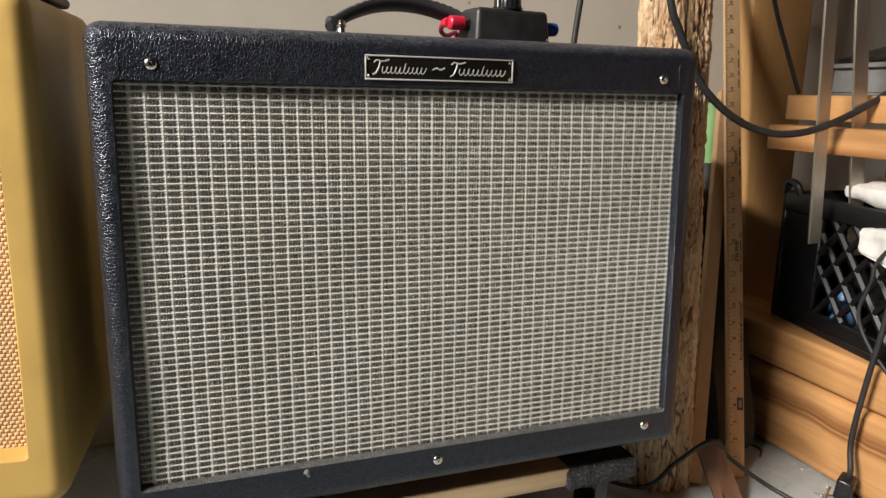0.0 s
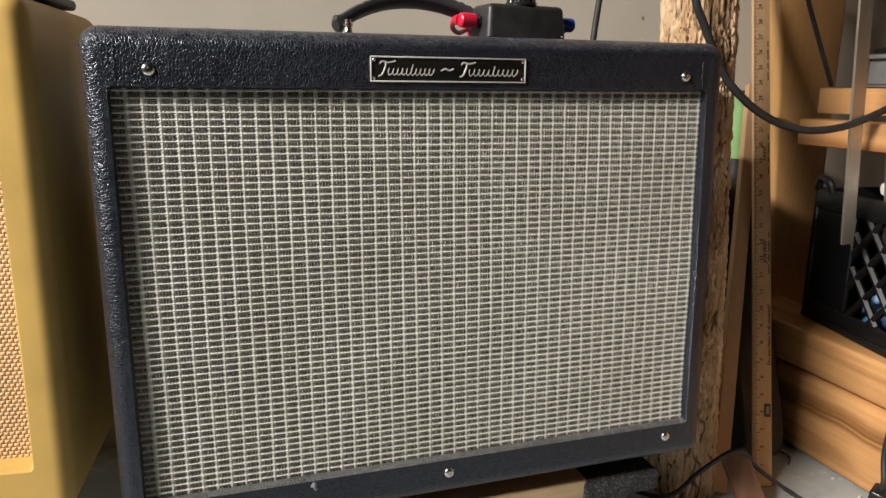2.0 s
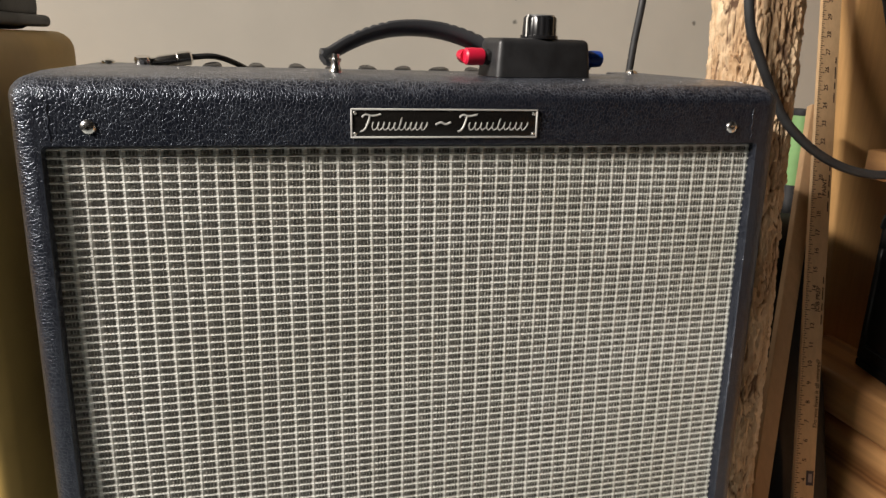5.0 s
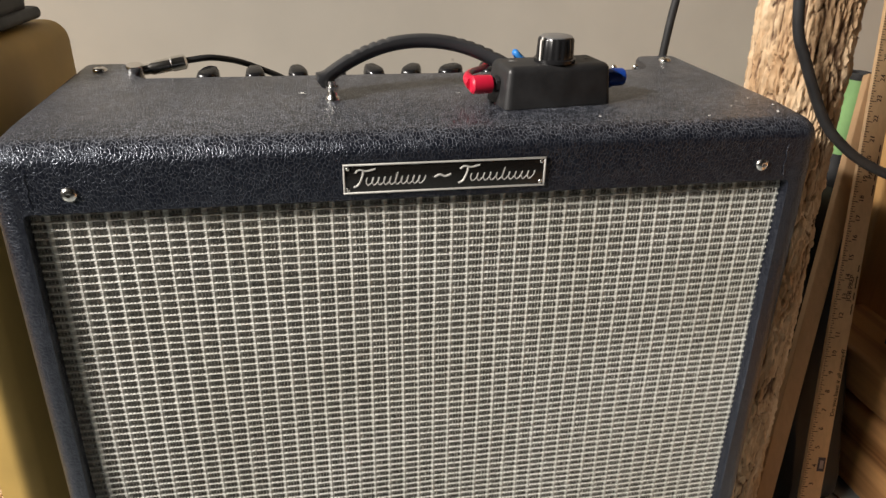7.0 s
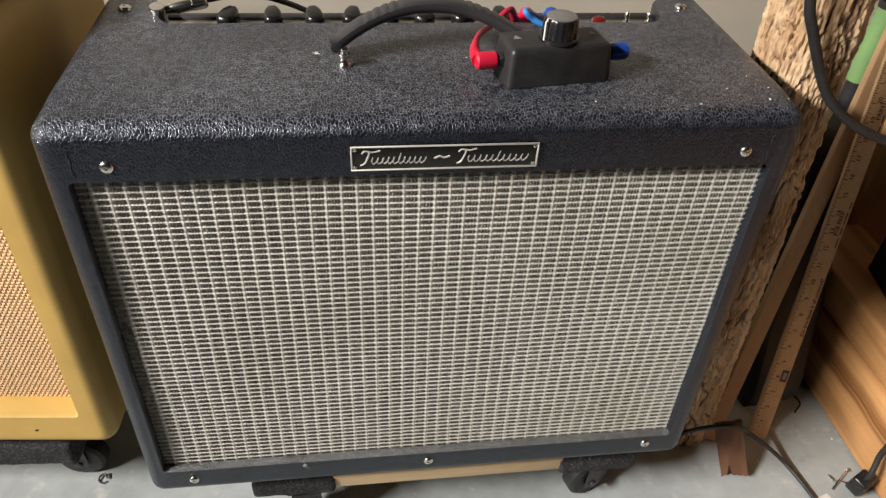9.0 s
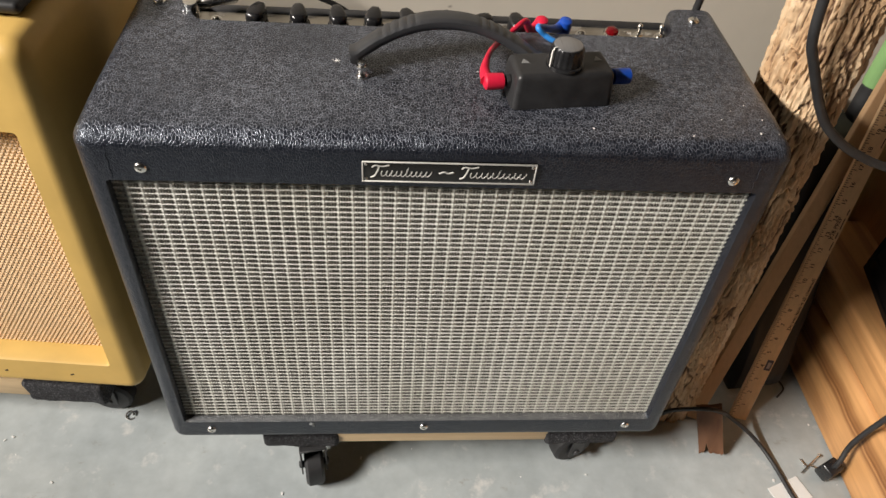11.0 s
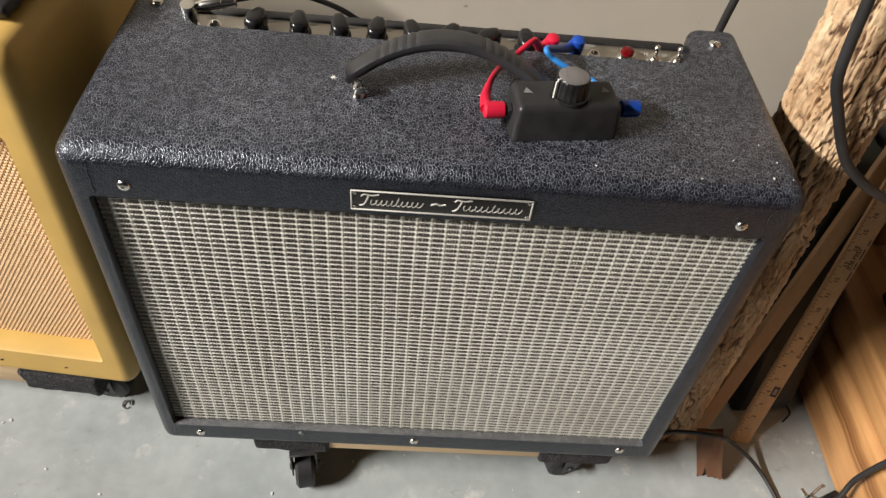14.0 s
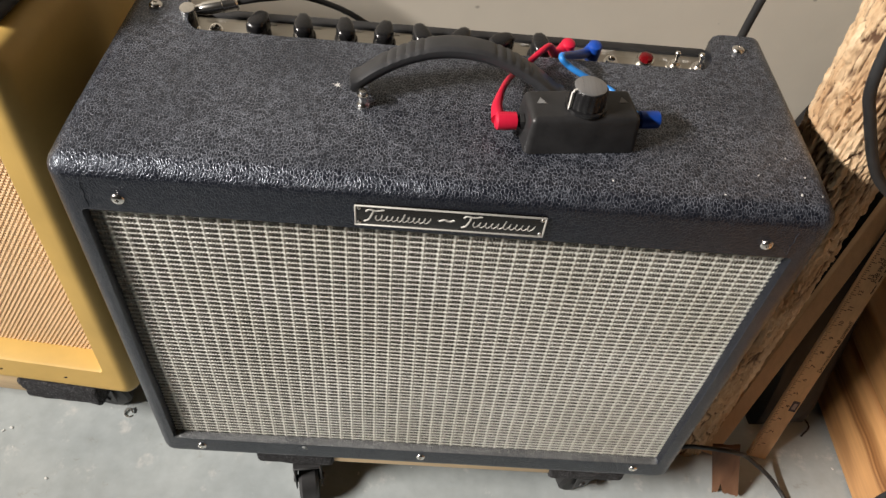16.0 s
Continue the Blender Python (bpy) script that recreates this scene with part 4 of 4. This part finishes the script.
part("rim", box((-0.805, 0.115, CZ1 + 0.004), (-0.381, 0.320, CZ1 + 0.016), 0.005, 3), M["rubber"], case, "rubbery black rim")

# ---- the log ----
def log_axis(z):
    t = z / 0.65
    return Vector((0.406 - 0.021 * t, 0.132 + 0.022 * t, z))


def make_log():
    bm = bmesh.new()
    lay = bm.verts.layers.float.new("relief")
    NA, NZ, H = 200, 620, 1.25
    rows = []
    for j in range(NZ + 1):
        z = H * j / NZ
        c = log_axis(z)
        row = []
        for k in range(NA):
            a = 2 * math.pi * k / NA
            p = Vector((math.cos(a), math.sin(a), 0))
            w = noise.noise_vector(Vector((p.x * 2.2, p.y * 2.2, z * 22)))
            s = Vector((p.x * 5.0 + w.x * 0.45 + 0.25 * math.sin(z * 40 + a * 2), p.y * 5.0 + w.y * 0.45, z * 20 + w.z * 0.9 + a * 0.9 * (1 if a < math.pi else -1)))
            s.z *= 0.72
            dd = noise.voronoi(s)[0]
            ridge = min(1.0, (dd[1] - dd[0]) * 7.5)
            s2 = Vector((p.x * 13 + w.x * 0.9, p.y * 13 + w.y * 0.9, z * 42 + w.y))
            d2 = noise.voronoi(s2)[0]
            ridge2 = min(1.0, (d2[1] - d2[0]) * 3.0)
            fine = noise.fractal(Vector((p.x * 12, p.y * 12, z * 80)), 0.7, 2.0, 4)
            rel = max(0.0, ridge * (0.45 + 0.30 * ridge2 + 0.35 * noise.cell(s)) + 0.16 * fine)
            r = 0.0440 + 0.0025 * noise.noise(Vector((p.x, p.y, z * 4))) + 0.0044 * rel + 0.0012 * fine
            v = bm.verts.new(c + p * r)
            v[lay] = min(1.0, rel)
            row.append(v)
        rows.append(row)
    for a, b in zip(rows, rows[1:]):
        for k in range(NA):
            bm.faces.new((a[k], a[(k + 1) % NA], b[(k + 1) % NA], b[k]))
    bm.faces.new(rows[0][::-1]), bm.faces.new(rows[-1])
    return bm


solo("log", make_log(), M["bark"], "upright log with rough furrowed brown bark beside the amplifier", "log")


# ---- lath, yardstick and split wood that lean behind the log ----
def leaning(foot, top, width_way, w, t):
    """A pose whose z runs from foot to top, x along the width; with the length."""
    f, tp = Vector(foot), Vector(top)
    zz = (tp - f).normalized()
    xx = Vector(width_way)
    xx = (xx - zz * xx.dot(zz)).normalized()
    yy = zz.cross(xx)
    m = Matrix((xx, yy, zz)).transposed().to_4x4()
    m.translation = f
    return m, (tp - f).length


ST, SL = leaning((0.440, 0.094, 0.004), (0.6245, 0.320, 0.570), (1, -0.1, 0), 0, 0)
solo("wooden_lath", box((-0.0115, -0.006, 0), (0.0115, 0.006, SL), 0.0012, 1, ST), M["stick"], "plain brown wooden lath leaning behind the yardstick", "lath")

RT, RL = leaning((0.517, 0.0925, 0.001), (0.6530, 0.3725, 0.80), (1, -0.1, 0), 0, 0)
yard = thing("yardstick", "wooden yardstick with printed inch marks, leaning on the wall", "ruler")
RW, RLEN = 0.0145, 0.914
part("blade", box((-RW, -0.003, 0), (RW, 0.003, RLEN), 0.0006, 1, RT), M["ruler"], yard)
bm = bmesh.new()
fy = -0.0033
for i in range(1, 36 * 8):
    L = 0.0085 if i % 8 == 0 else (0.0062 if i % 4 == 0 else (0.0046 if i % 2 == 0 else 0.0032))
    z = i * 0.0254 / 8
    w = 0.0005
    vs = [bm.verts.new(RT @ Vector(q)) for q in ((-RW + 0.0006, fy, z - w), (-RW + L, fy, z - w), (-RW + L, fy, z + w), (-RW + 0.0006, fy, z + w))]
    bm.faces.new(vs)
tagged(part("scale_print", bm, M["ink"], yard), kind="stuff")
bm = bmesh.new()
TXT = Matrix(((0, 1, 0, 0), (0, 0, -1, 0), (1, 0, 0, 0), (0, 0, 0, 1)))
UPR = Matrix(((0, -1, 0, 0), (0, 0, -1, 0), (1, 0, 0, 0), (0, 0, 0, 1)))
for i in range(1, 36):
    for o in (0.0, 0.0004):
        add_text(bm, str(i), 0.0088, RT @ Matrix.Translation((-RW + 0.0125, fy - o * 0.1, i * 0.0254 + 0.0045 + o)) @ UPR)
tagged(part("inch_numbers", bm, M["ink"], yard), kind="stuff")
bm = bmesh.new()
for word, size, xo, zc_ in (("Do you have it all covered?", 0.0082, 0.0045, 0.220), ("JOB PREP", 0.0085, 0.0105, 0.346), ("PAINT", 0.0085, 0.0105, 0.500)):
    for o in (0.0, 0.0004):
        add_text(bm, word, size, RT @ Matrix.Translation((RW - xo, fy - o * 0.1, zc_ + o)) @ UPR)
# lines too small to read
for za, zb in ((0.312, 0.380), (0.467, 0.532), (0.620, 0.690)):
    zq = za
    for k, L in enumerate((0.014, 0.010, 0.017, 0.009)):
        vs = [bm.verts.new(RT @ Vector(q)) for q in ((RW - 0.0048, fy, zq), (RW - 0.0032, fy, zq), (RW - 0.0032, fy, zq + L), (RW - 0.0048, fy, zq + L))]
        bm.faces.new(vs)
        zq += L + 0.005
tagged(part("lettering", bm, M["ink"], yard), kind="stuff")
stamp = part("stamp", box((RW - 0.0125, fy - 0.0004, 0.099), (RW - 0.0025, fy + 0.0002, 0.118), 0, 1, RT), M["ink_blue"], yard, "dark printed maker's block")
part("stamp_mark", box((RW - 0.0100, fy - 0.0007, 0.103), (RW - 0.0050, fy - 0.0004, 0.114), 0, 1, RT), plain("grey_stamp", (0.30, 0.25, 0.24), 0.6), stamp)

WT, WL = leaning((0.454, 0.030, 0.001), (0.434, 0.066, 0.082), (1, -0.35, 0), 0, 0)
bm = box((-0.018, -0.004, 0), (0.018, 0.004, WL), 0, 1)
bmesh.ops.subdivide_edges(bm, edges=bm.edges[:], cuts=11, use_grid_fill=True)
for v in bm.verts:
    c = v.co.copy()
    v.co += Vector((0.15, 0.5, 0)) * 0.006 * noise.noise(Vector((c.x * 60, c.y * 90, c.z * 18)))
    if c.z < 0.05:
        ragged = 0.012 * abs(noise.noise(Vector((c.x * 160, 0.3, 3.1)))) + 0.006 * max(0, noise.noise(Vector((c.x * 400, c.y * 200, 7))))
        v.co.z += (ragged + 0.022 * max(0.0, 1 - abs(c.x + 0.006) / 0.004)) * (1 - c.z / 0.05)
    v.co = WT @ v.co
solo("split_wood", bm, M["splinter"], "reddish broken wood offcut leaning on the lath", "wood offcut")

# ---- cords and litter on the floor ----
solo("floor_cord", tube([(0.30, 0.16, 0.006), (0.345, 0.085, 0.020), (0.390, 0.075, 0.055), (0.422, 0.054, 0.092), (0.450, 0.056, 0.080), (0.476, 0.064, 0.053), (0.521, 0.050, 0.018), (0.545, 0.013, 0.0045), (0.56, -0.06, 0.0045), (0.60, -0.2, 0.0045), (0.66, -0.5, 0.0045)], 0.0032, 10), M["rubber"], "thin black cord lying on the concrete", "cord")
plug = thing("power_plug", "black power plug standing on the floor by the beams", "plug")
PM = pose(0.622, -0.004, 0.0, 8, -12, 25)
part("body", box((-0.013, -0.011, 0.004), (0.013, 0.011, 0.040), 0.004, 3, PM), M["black_plastic"], plug)
bm = bmesh.new()
for s in (-1, 1):
    add_box(bm, (s * 0.006 - 0.0008, -0.003, 0.0), (s * 0.006 + 0.0008, 0.003, 0.005), 0, 1, PM)
part("prongs", bm, M["chrome"], plug)
part("cord", tube([PM @ Vector((0, 0, 0.036)), PM @ Vector((0, 0, 0.055)), (0.622, -0.005, 0.083), (0.622, -0.007, 0.123), (0.622, -0.013, 0.172), (0.622, -0.019, 0.215), (0.622, -0.026, 0.262), (0.624, -0.030, 0.32), (0.630, -0.034, 0.42), (0.64, -0.05, 0.6), (0.66, -0.06, 0.9)], 0.0040, 10), M["rubber"], plug)
solo("looped_cord", tube([(0.640, -0.09, 0.46), (0.627, -0.007, 0.360), (0.627, 0.005, 0.319), (0.627, 0.017, 0.280), (0.627, 0.010, 0.253), (0.627, -0.011, 0.226), (0.627, -0.034, 0.208), (0.632, -0.09, 0.150), (0.63, -0.16, 0.10), (0.62, -0.3, 0.006), (0.60, -0.5, 0.0045)], 0.0028, 10), M["rubber"], "thin black cord looping down beside the crate", "cord")
solo("hanging_cable", tube([(0.30, 0.16, 1.15), (0.305, 0.11, 0.90), (0.322, 0.098, 0.75), (0.333, 0.096, 0.675), (0.349, 0.096, 0.641), (0.385, 0.097, 0.584), (0.416, 0.097, 0.555), (0.451, 0.098, 0.534), (0.491, 0.098, 0.519), (0.537, 0.098, 0.513), (0.592, 0.098, 0.519), (0.652, 0.098, 0.539), (0.722, 0.098, 0.572), (0.82, 0.09, 0.64), (0.95, 0.08, 0.75)], 0.0050, 12), M["rubber"], "thick black cable hanging in a loop before the log", "cable")
solo("paper_scrap", box((-0.028, -0.018, 0.0005), (0.028, 0.018, 0.0012), 0, 1, pose(0.556, -0.035, 0, 0, 0, 20)), M["paper"], "white paper scrap on the concrete floor", "paper")
for x, y, L, a in ((0.585, -0.005, 0.05, 125), (0.603, 0.008, 0.018, 60), (0.592, 0.018, 0.012, 20)):
    nl = bmesh.new()
    add_lathe(nl, [(0.0012, 0), (0.0014, L - 0.001), (0.0032, L - 0.001), (0.003, L)], 8, pose(x, y, 0.0034, 90, 0, a))
    solo("nail", nl, M["chrome"], "loose steel nail lying on the floor", "nail", group="loose nails")
bm = bmesh.new()
add_tube(bm, [(-0.433 + 0.006 * math.cos(a), 0.103 + 0.006 * math.sin(a), 0.0025 + 0.002 * math.sin(a)) for a in (0, 1.2, 2.4, 3.6, 4.8, 5.6)], 0.0014, 8)
solo("staple_ring", bm, M["chrome"], "small bent metal ring on the floor", "metal ring")
bm = bmesh.new()
rnd = random.Random(11)
for k in range(70):
    x, y = rnd.uniform(-0.7, 0.66), rnd.uniform(-0.25, 0.25)
    s = rnd.uniform(0.0006, 0.0022)
    add_box(bm, (-s, -s * 0.6, 0.0002), (s, s * 0.6, 0.0002 + s * 0.6), 0, 1, pose(x, y, 0, 0, 0, rnd.uniform(0, 180)))
solo("grit", bm, M["paper"], "pale grit and flakes scattered on the concrete", "grit", kind="stuff")
bm = tube([(0.60, 0.13, 0.0015), (0.618, 0.148, 0.0015), (0.605, 0.165, 0.006), (0.585, 0.16, 0.003), (0.57, 0.18, 0.0015)], 0.0014, 8)
solo("wire_end", bm, M["rubber"], "short curled black wire on the floor", "wire")

# ---- the timber shelf ----
shelf = thing("timber_shelf", "rough pine shelf frame with stacked beams", "shelf")
BY = 0.352
part("beam", box((0.643, -0.75, 0.0005), (0.735, BY, 0.130), 0.012, 4, None), M["pine_streaked"], shelf, "orange pine beam on the floor")
part("beam", box((0.646, -0.75, 0.1335), (0.760, BY + 0.005, 0.197), 0.008, 3, None), M["pine_y"], shelf, "orange pine beam")
part("beam", box((1.02, -0.75, 0.0005), (1.11, BY + 0.03, 0.197), 0.004, 2, None), M["pine_y"], shelf)
bm = box((0.700, 0.358, 0.0005), (0.836, 0.396, 1.9), 0.007, 4)
for v in bm.verts:
    # the board tapers towards the floor
    if v.co.x < 0.76:
        v.co.x += 0.059 - 0.086 * v.co.z
part("post", bm, M["post"], shelf, "smooth brown upright board")
part("rail", box((0.650, -0.75, 0.482), (0.690, 0.243, 0.521), 0.003, 2), M["pine_y"], shelf, "pine rail")
part("rail", box((0.704, -0.75, 0.528), (0.742, 0.265, 0.568), 0.003, 2), M["pine_y"], shelf, "pine rail")
part("rail", box((1.02, -0.75, 0.528), (1.06, 0.265, 0.568), 0.003, 2), M["pine_y"], shelf)
part("shelf_board", box((0.742, -0.4, 0.548), (1.02, 0.267, 0.567), 0.002, 1), M["pine_y"], shelf)
part("post", box((1.0, 0.268, 0.0005), (1.1, 0.305, 1.9), 0.005, 3), M["post"], shelf)
solo("bungee_cord", tube([(0.575, 0.23, 0.84), (0.623, 0.232, 0.709), (0.66, 0.235, 0.64), (0.697, 0.240, 0.580), (0.709, 0.248, 0.572)], 0.0035, 8), M["rubber"], "black cord stretched across the post", "cord")

for (xa, xb, za), (xc, xd, zb) in (((0.612, 0.634, 0.354), (0.555, 0.579, 1.10)), ((0.693, 0.720, 0.331), (0.583, 0.610, 1.10))):
    bm = bmesh.new()
    q = [(xa, za), (xb, za), (xd, zb), (xc, zb)]
    fr = [bm.verts.new((x, 0.100, z)) for x, z in q]
    bk = [bm.verts.new((x, 0.104, z)) for x, z in q]
    bm.faces.new(fr[::-1]), bm.faces.new(bk)
    for k in range(4):
        bm.faces.new((fr[k], fr[(k + 1) % 4], bk[(k + 1) % 4], bk[k]))
    bmesh.ops.bevel(bm, geom=bm.edges[:], offset=0.0008, segments=1, affect="EDGES")
    solo("metal_bar", bm, M["steel"], "dull flat steel bar hanging before the shelf", "metal bar", group="hanging bars")

# ---- crate with cloths ----
crate = thing("milk_crate", "black plastic lattice crate holding cloths, on the beams", "crate")
KX0, KX1, KY0, KY1, KZ0, KZ1 = 0.748, 1.04, -0.06, 0.258, 0.1975, 0.412
CRATE = Matrix.Translation((0.703, 0.246, 0)) @ pose(0, 0, 0, 0, 0, -11) @ Matrix.Translation((-KX0, -KY1, 0))
crate.matrix_world = CRATE
bm = bmesh.new()
for lo_, hi_ in (((KX0, KY0, KZ0), (KX1, KY1, KZ0 + 0.012)), ((KX0, KY1 - 0.01, KZ0 + 0.012), (KX1, KY1, KZ1)), ((KX1 - 0.01, KY0, KZ0 + 0.012), (KX1, KY1 - 0.01, KZ1))):
    add_box(bm, lo_, hi_, 0.002, 1)
part("tray", bm, M["crate"], crate)
bm = bmesh.new()
add_box(bm, (KX0, KY0, KZ0 + 0.0125), (KX0 + 0.008, KY1 - 0.0105, KZ0 + 0.035), 0.002, 1)
add_box(bm, (KX0 - 0.004, KY0, KZ1 - 0.03), (KX0 + 0.010, KY1 - 0.0105, KZ1), 0.003, 2)
for y, wide in ((KY0, 0.059), (KY1 - 0.10, 0.089)):
    add_box(bm, (KX0 + 0.0005, y, KZ0 + 0.036), (KX0 + 0.0085, y + wide, KZ1 - 0.031), 0.002, 1)
part("side_frame", bm, M["crate"], crate)
n = 0
yc0, yc1, zc0, zc1 = KY0 + 0.06, KY1 - 0.102, KZ0 + 0.035, KZ1 - 0.03
for s in (-1, 1):
    for k in range(-3, 6):
        y_a = yc0 + k * 0.045
        pts = []
        for t in np.linspace(0, 1, 30):
            z = zc0 + (zc1 - zc0) * t
            y = y_a + s * (z - zc0) * 0.9 + (0 if s > 0 else 0.06)
            if yc0 - 0.002 <= y <= yc1 + 0.002:
                pts.append((KX0 + 0.004, y, z))
        if len(pts) > 6:
            part("lattice_bar", tube([pts[0], pts[len(pts) // 2], pts[-1]], 0.0054, 6, 1), M["crate"], crate)
part("grip", tube([(KX0, 0.215, KZ1 - 0.004), (KX0 - 0.003, 0.222, KZ1 + 0.012), (KX0 - 0.003, 0.242, KZ1 + 0.016), (KX0, 0.252, KZ1 - 0.002)], 0.006, 8), M["crate"], crate)


def cloth_heap(lo_, hi_, seed):
    bm = box(lo_, hi_, 0.012, 2)
    bmesh.ops.subdivide_edges(bm, edges=[e for e in bm.edges if e.calc_length() > 0.02], cuts=9, use_grid_fill=True)
    for v in bm.verts:
        v.co += noise.noise_vector(v.co * 22 + Vector((seed, 0, 0))) * 0.011
    return bm


in_crate = solo("folded_towel", cloth_heap((0.752, -0.10, 0.4135), (0.98, 0.135, 0.443), 1), M["white_cloth"], "white folded towel lying on top of the crate", "towel", group="towels")
in_crate.matrix_world = CRATE
in_crate = solo("folded_towel", cloth_heap((0.722, -0.10, 0.345), (0.741, 0.050, 0.392), 5), M["white_cloth"], "white towel hanging over the crate side", "towel", group="towels")
in_crate.matrix_world = CRATE
in_crate = solo("rag", cloth_heap((0.785, -0.04, 0.25), (0.98, 0.06, 0.335), 9), M["white_cloth"], "crumpled white rag inside the crate", "rag")
in_crate.matrix_world = CRATE
in_crate = solo("plastic_bottle", lathe([(0.018, 0.211), (0.02, 0.214), (0.02, 0.25), (0.012, 0.265), (0.008, 0.275)], 20, Matrix.Translation((0.80, 0.15, 0))), M["blue_cloth"], "blue plastic bottle standing in the crate", "bottle")
in_crate.matrix_world = CRATE
in_crate = solo("dark_cloth", cloth_heap((0.85, 0.12, 0.22), (0.99, 0.23, 0.36), 3), M["dark_case"], "dark cloth bundle inside the crate", "cloth")
in_crate.matrix_world = CRATE

tub = thing("storage_tub", "grey plastic tub with a dark lid on the shelf rails", "tub")
for kind_, lo_, hi_ in (("base", (0.795, 0.02, 0.5685), (1.045, 0.262, 0.573)), ("side", (0.795, 0.02, 0.573), (0.801, 0.262, 0.612)), ("side", (1.039, 0.02, 0.573), (1.045, 0.262, 0.612)),
                        ("side", (0.801, 0.256, 0.573), (1.039, 0.262, 0.612)), ("side", (0.801, 0.02, 0.573), (1.039, 0.026, 0.612)),
                        ("rim", (0.787, 0.012, 0.612), (0.801, 0.270, 0.620)), ("rim", (0.801, 0.256, 0.612), (1.05, 0.270, 0.620))):
    part(kind_, box(lo_, hi_, 0.0015, 1), M["grey_tub"], tub)
part("lid", box((0, 0, 0), (0.30, 0.24, 0.006), 0.002, 1, pose(0.80, 0.022, 0.6212, 0, -14, 0)), M["black_plastic"], tub, "dark lid propped open")

# ---- green-handled tool by the wall ----
tool = thing("green_tube", "green plastic tube with a black lower half against the wall", "tube")
part("upper", lathe([(0.0185, 0.447), (0.0195, 0.455), (0.0195, 0.556), (0.017, 0.556), (0.0165, 0.50), (0.001, 0.50)], 24, Matrix.Translation((0.652, 0.378, 0)) @ Matrix.Diagonal((0.8, 0.8, 1, 1))), M["green"], tool)
part("lower", lathe([(0.017, 0.0005), (0.0175, 0.44), (0.0165, 0.452)], 24, Matrix.Translation((0.652, 0.378, 0)) @ Matrix.Diagonal((0.8, 0.8, 1, 1))), M["rubber"], tool)
part("rim", lathe([(0.0198, 0.553), (0.0205, 0.556), (0.0205, 0.562), (0.0165, 0.562), (0.0165, 0.55)], 24, Matrix.Translation((0.652, 0.378, 0)) @ Matrix.Diagonal((0.8, 0.8, 1, 1))), M["rubber"], tool)
def bag_shape():
    """A slack, filled sack whose front leans back."""
    b = box((0, 0, 0), (1, 1, 1), 0.12, 3)
    bmesh.ops.subdivide_edges(b, edges=[e for e in b.edges if e.calc_length() > 0.2], cuts=9, use_grid_fill=True)
    for v in b.verts:
        q = v.co.copy()
        x = 0.508 + 0.098 * q.x + 0.02 * q.z
        z = 0.0005 + 0.41 * q.z
        yf = 0.117 + 0.36 * z + 0.010 * q.x
        y = yf + (0.47 - yf) * q.y
        n3 = noise.noise_vector(Vector((x * 26, y * 26, z * 12))) * 0.007
        v.co = Vector((x + n3.x, y + abs(n3.y), z + (n3.z if q.z > 0.2 else 0)))
    return b


solo("black_sack", bag_shape(), M["sack"], "black plastic sack slumped against the wall behind the log", "sack")
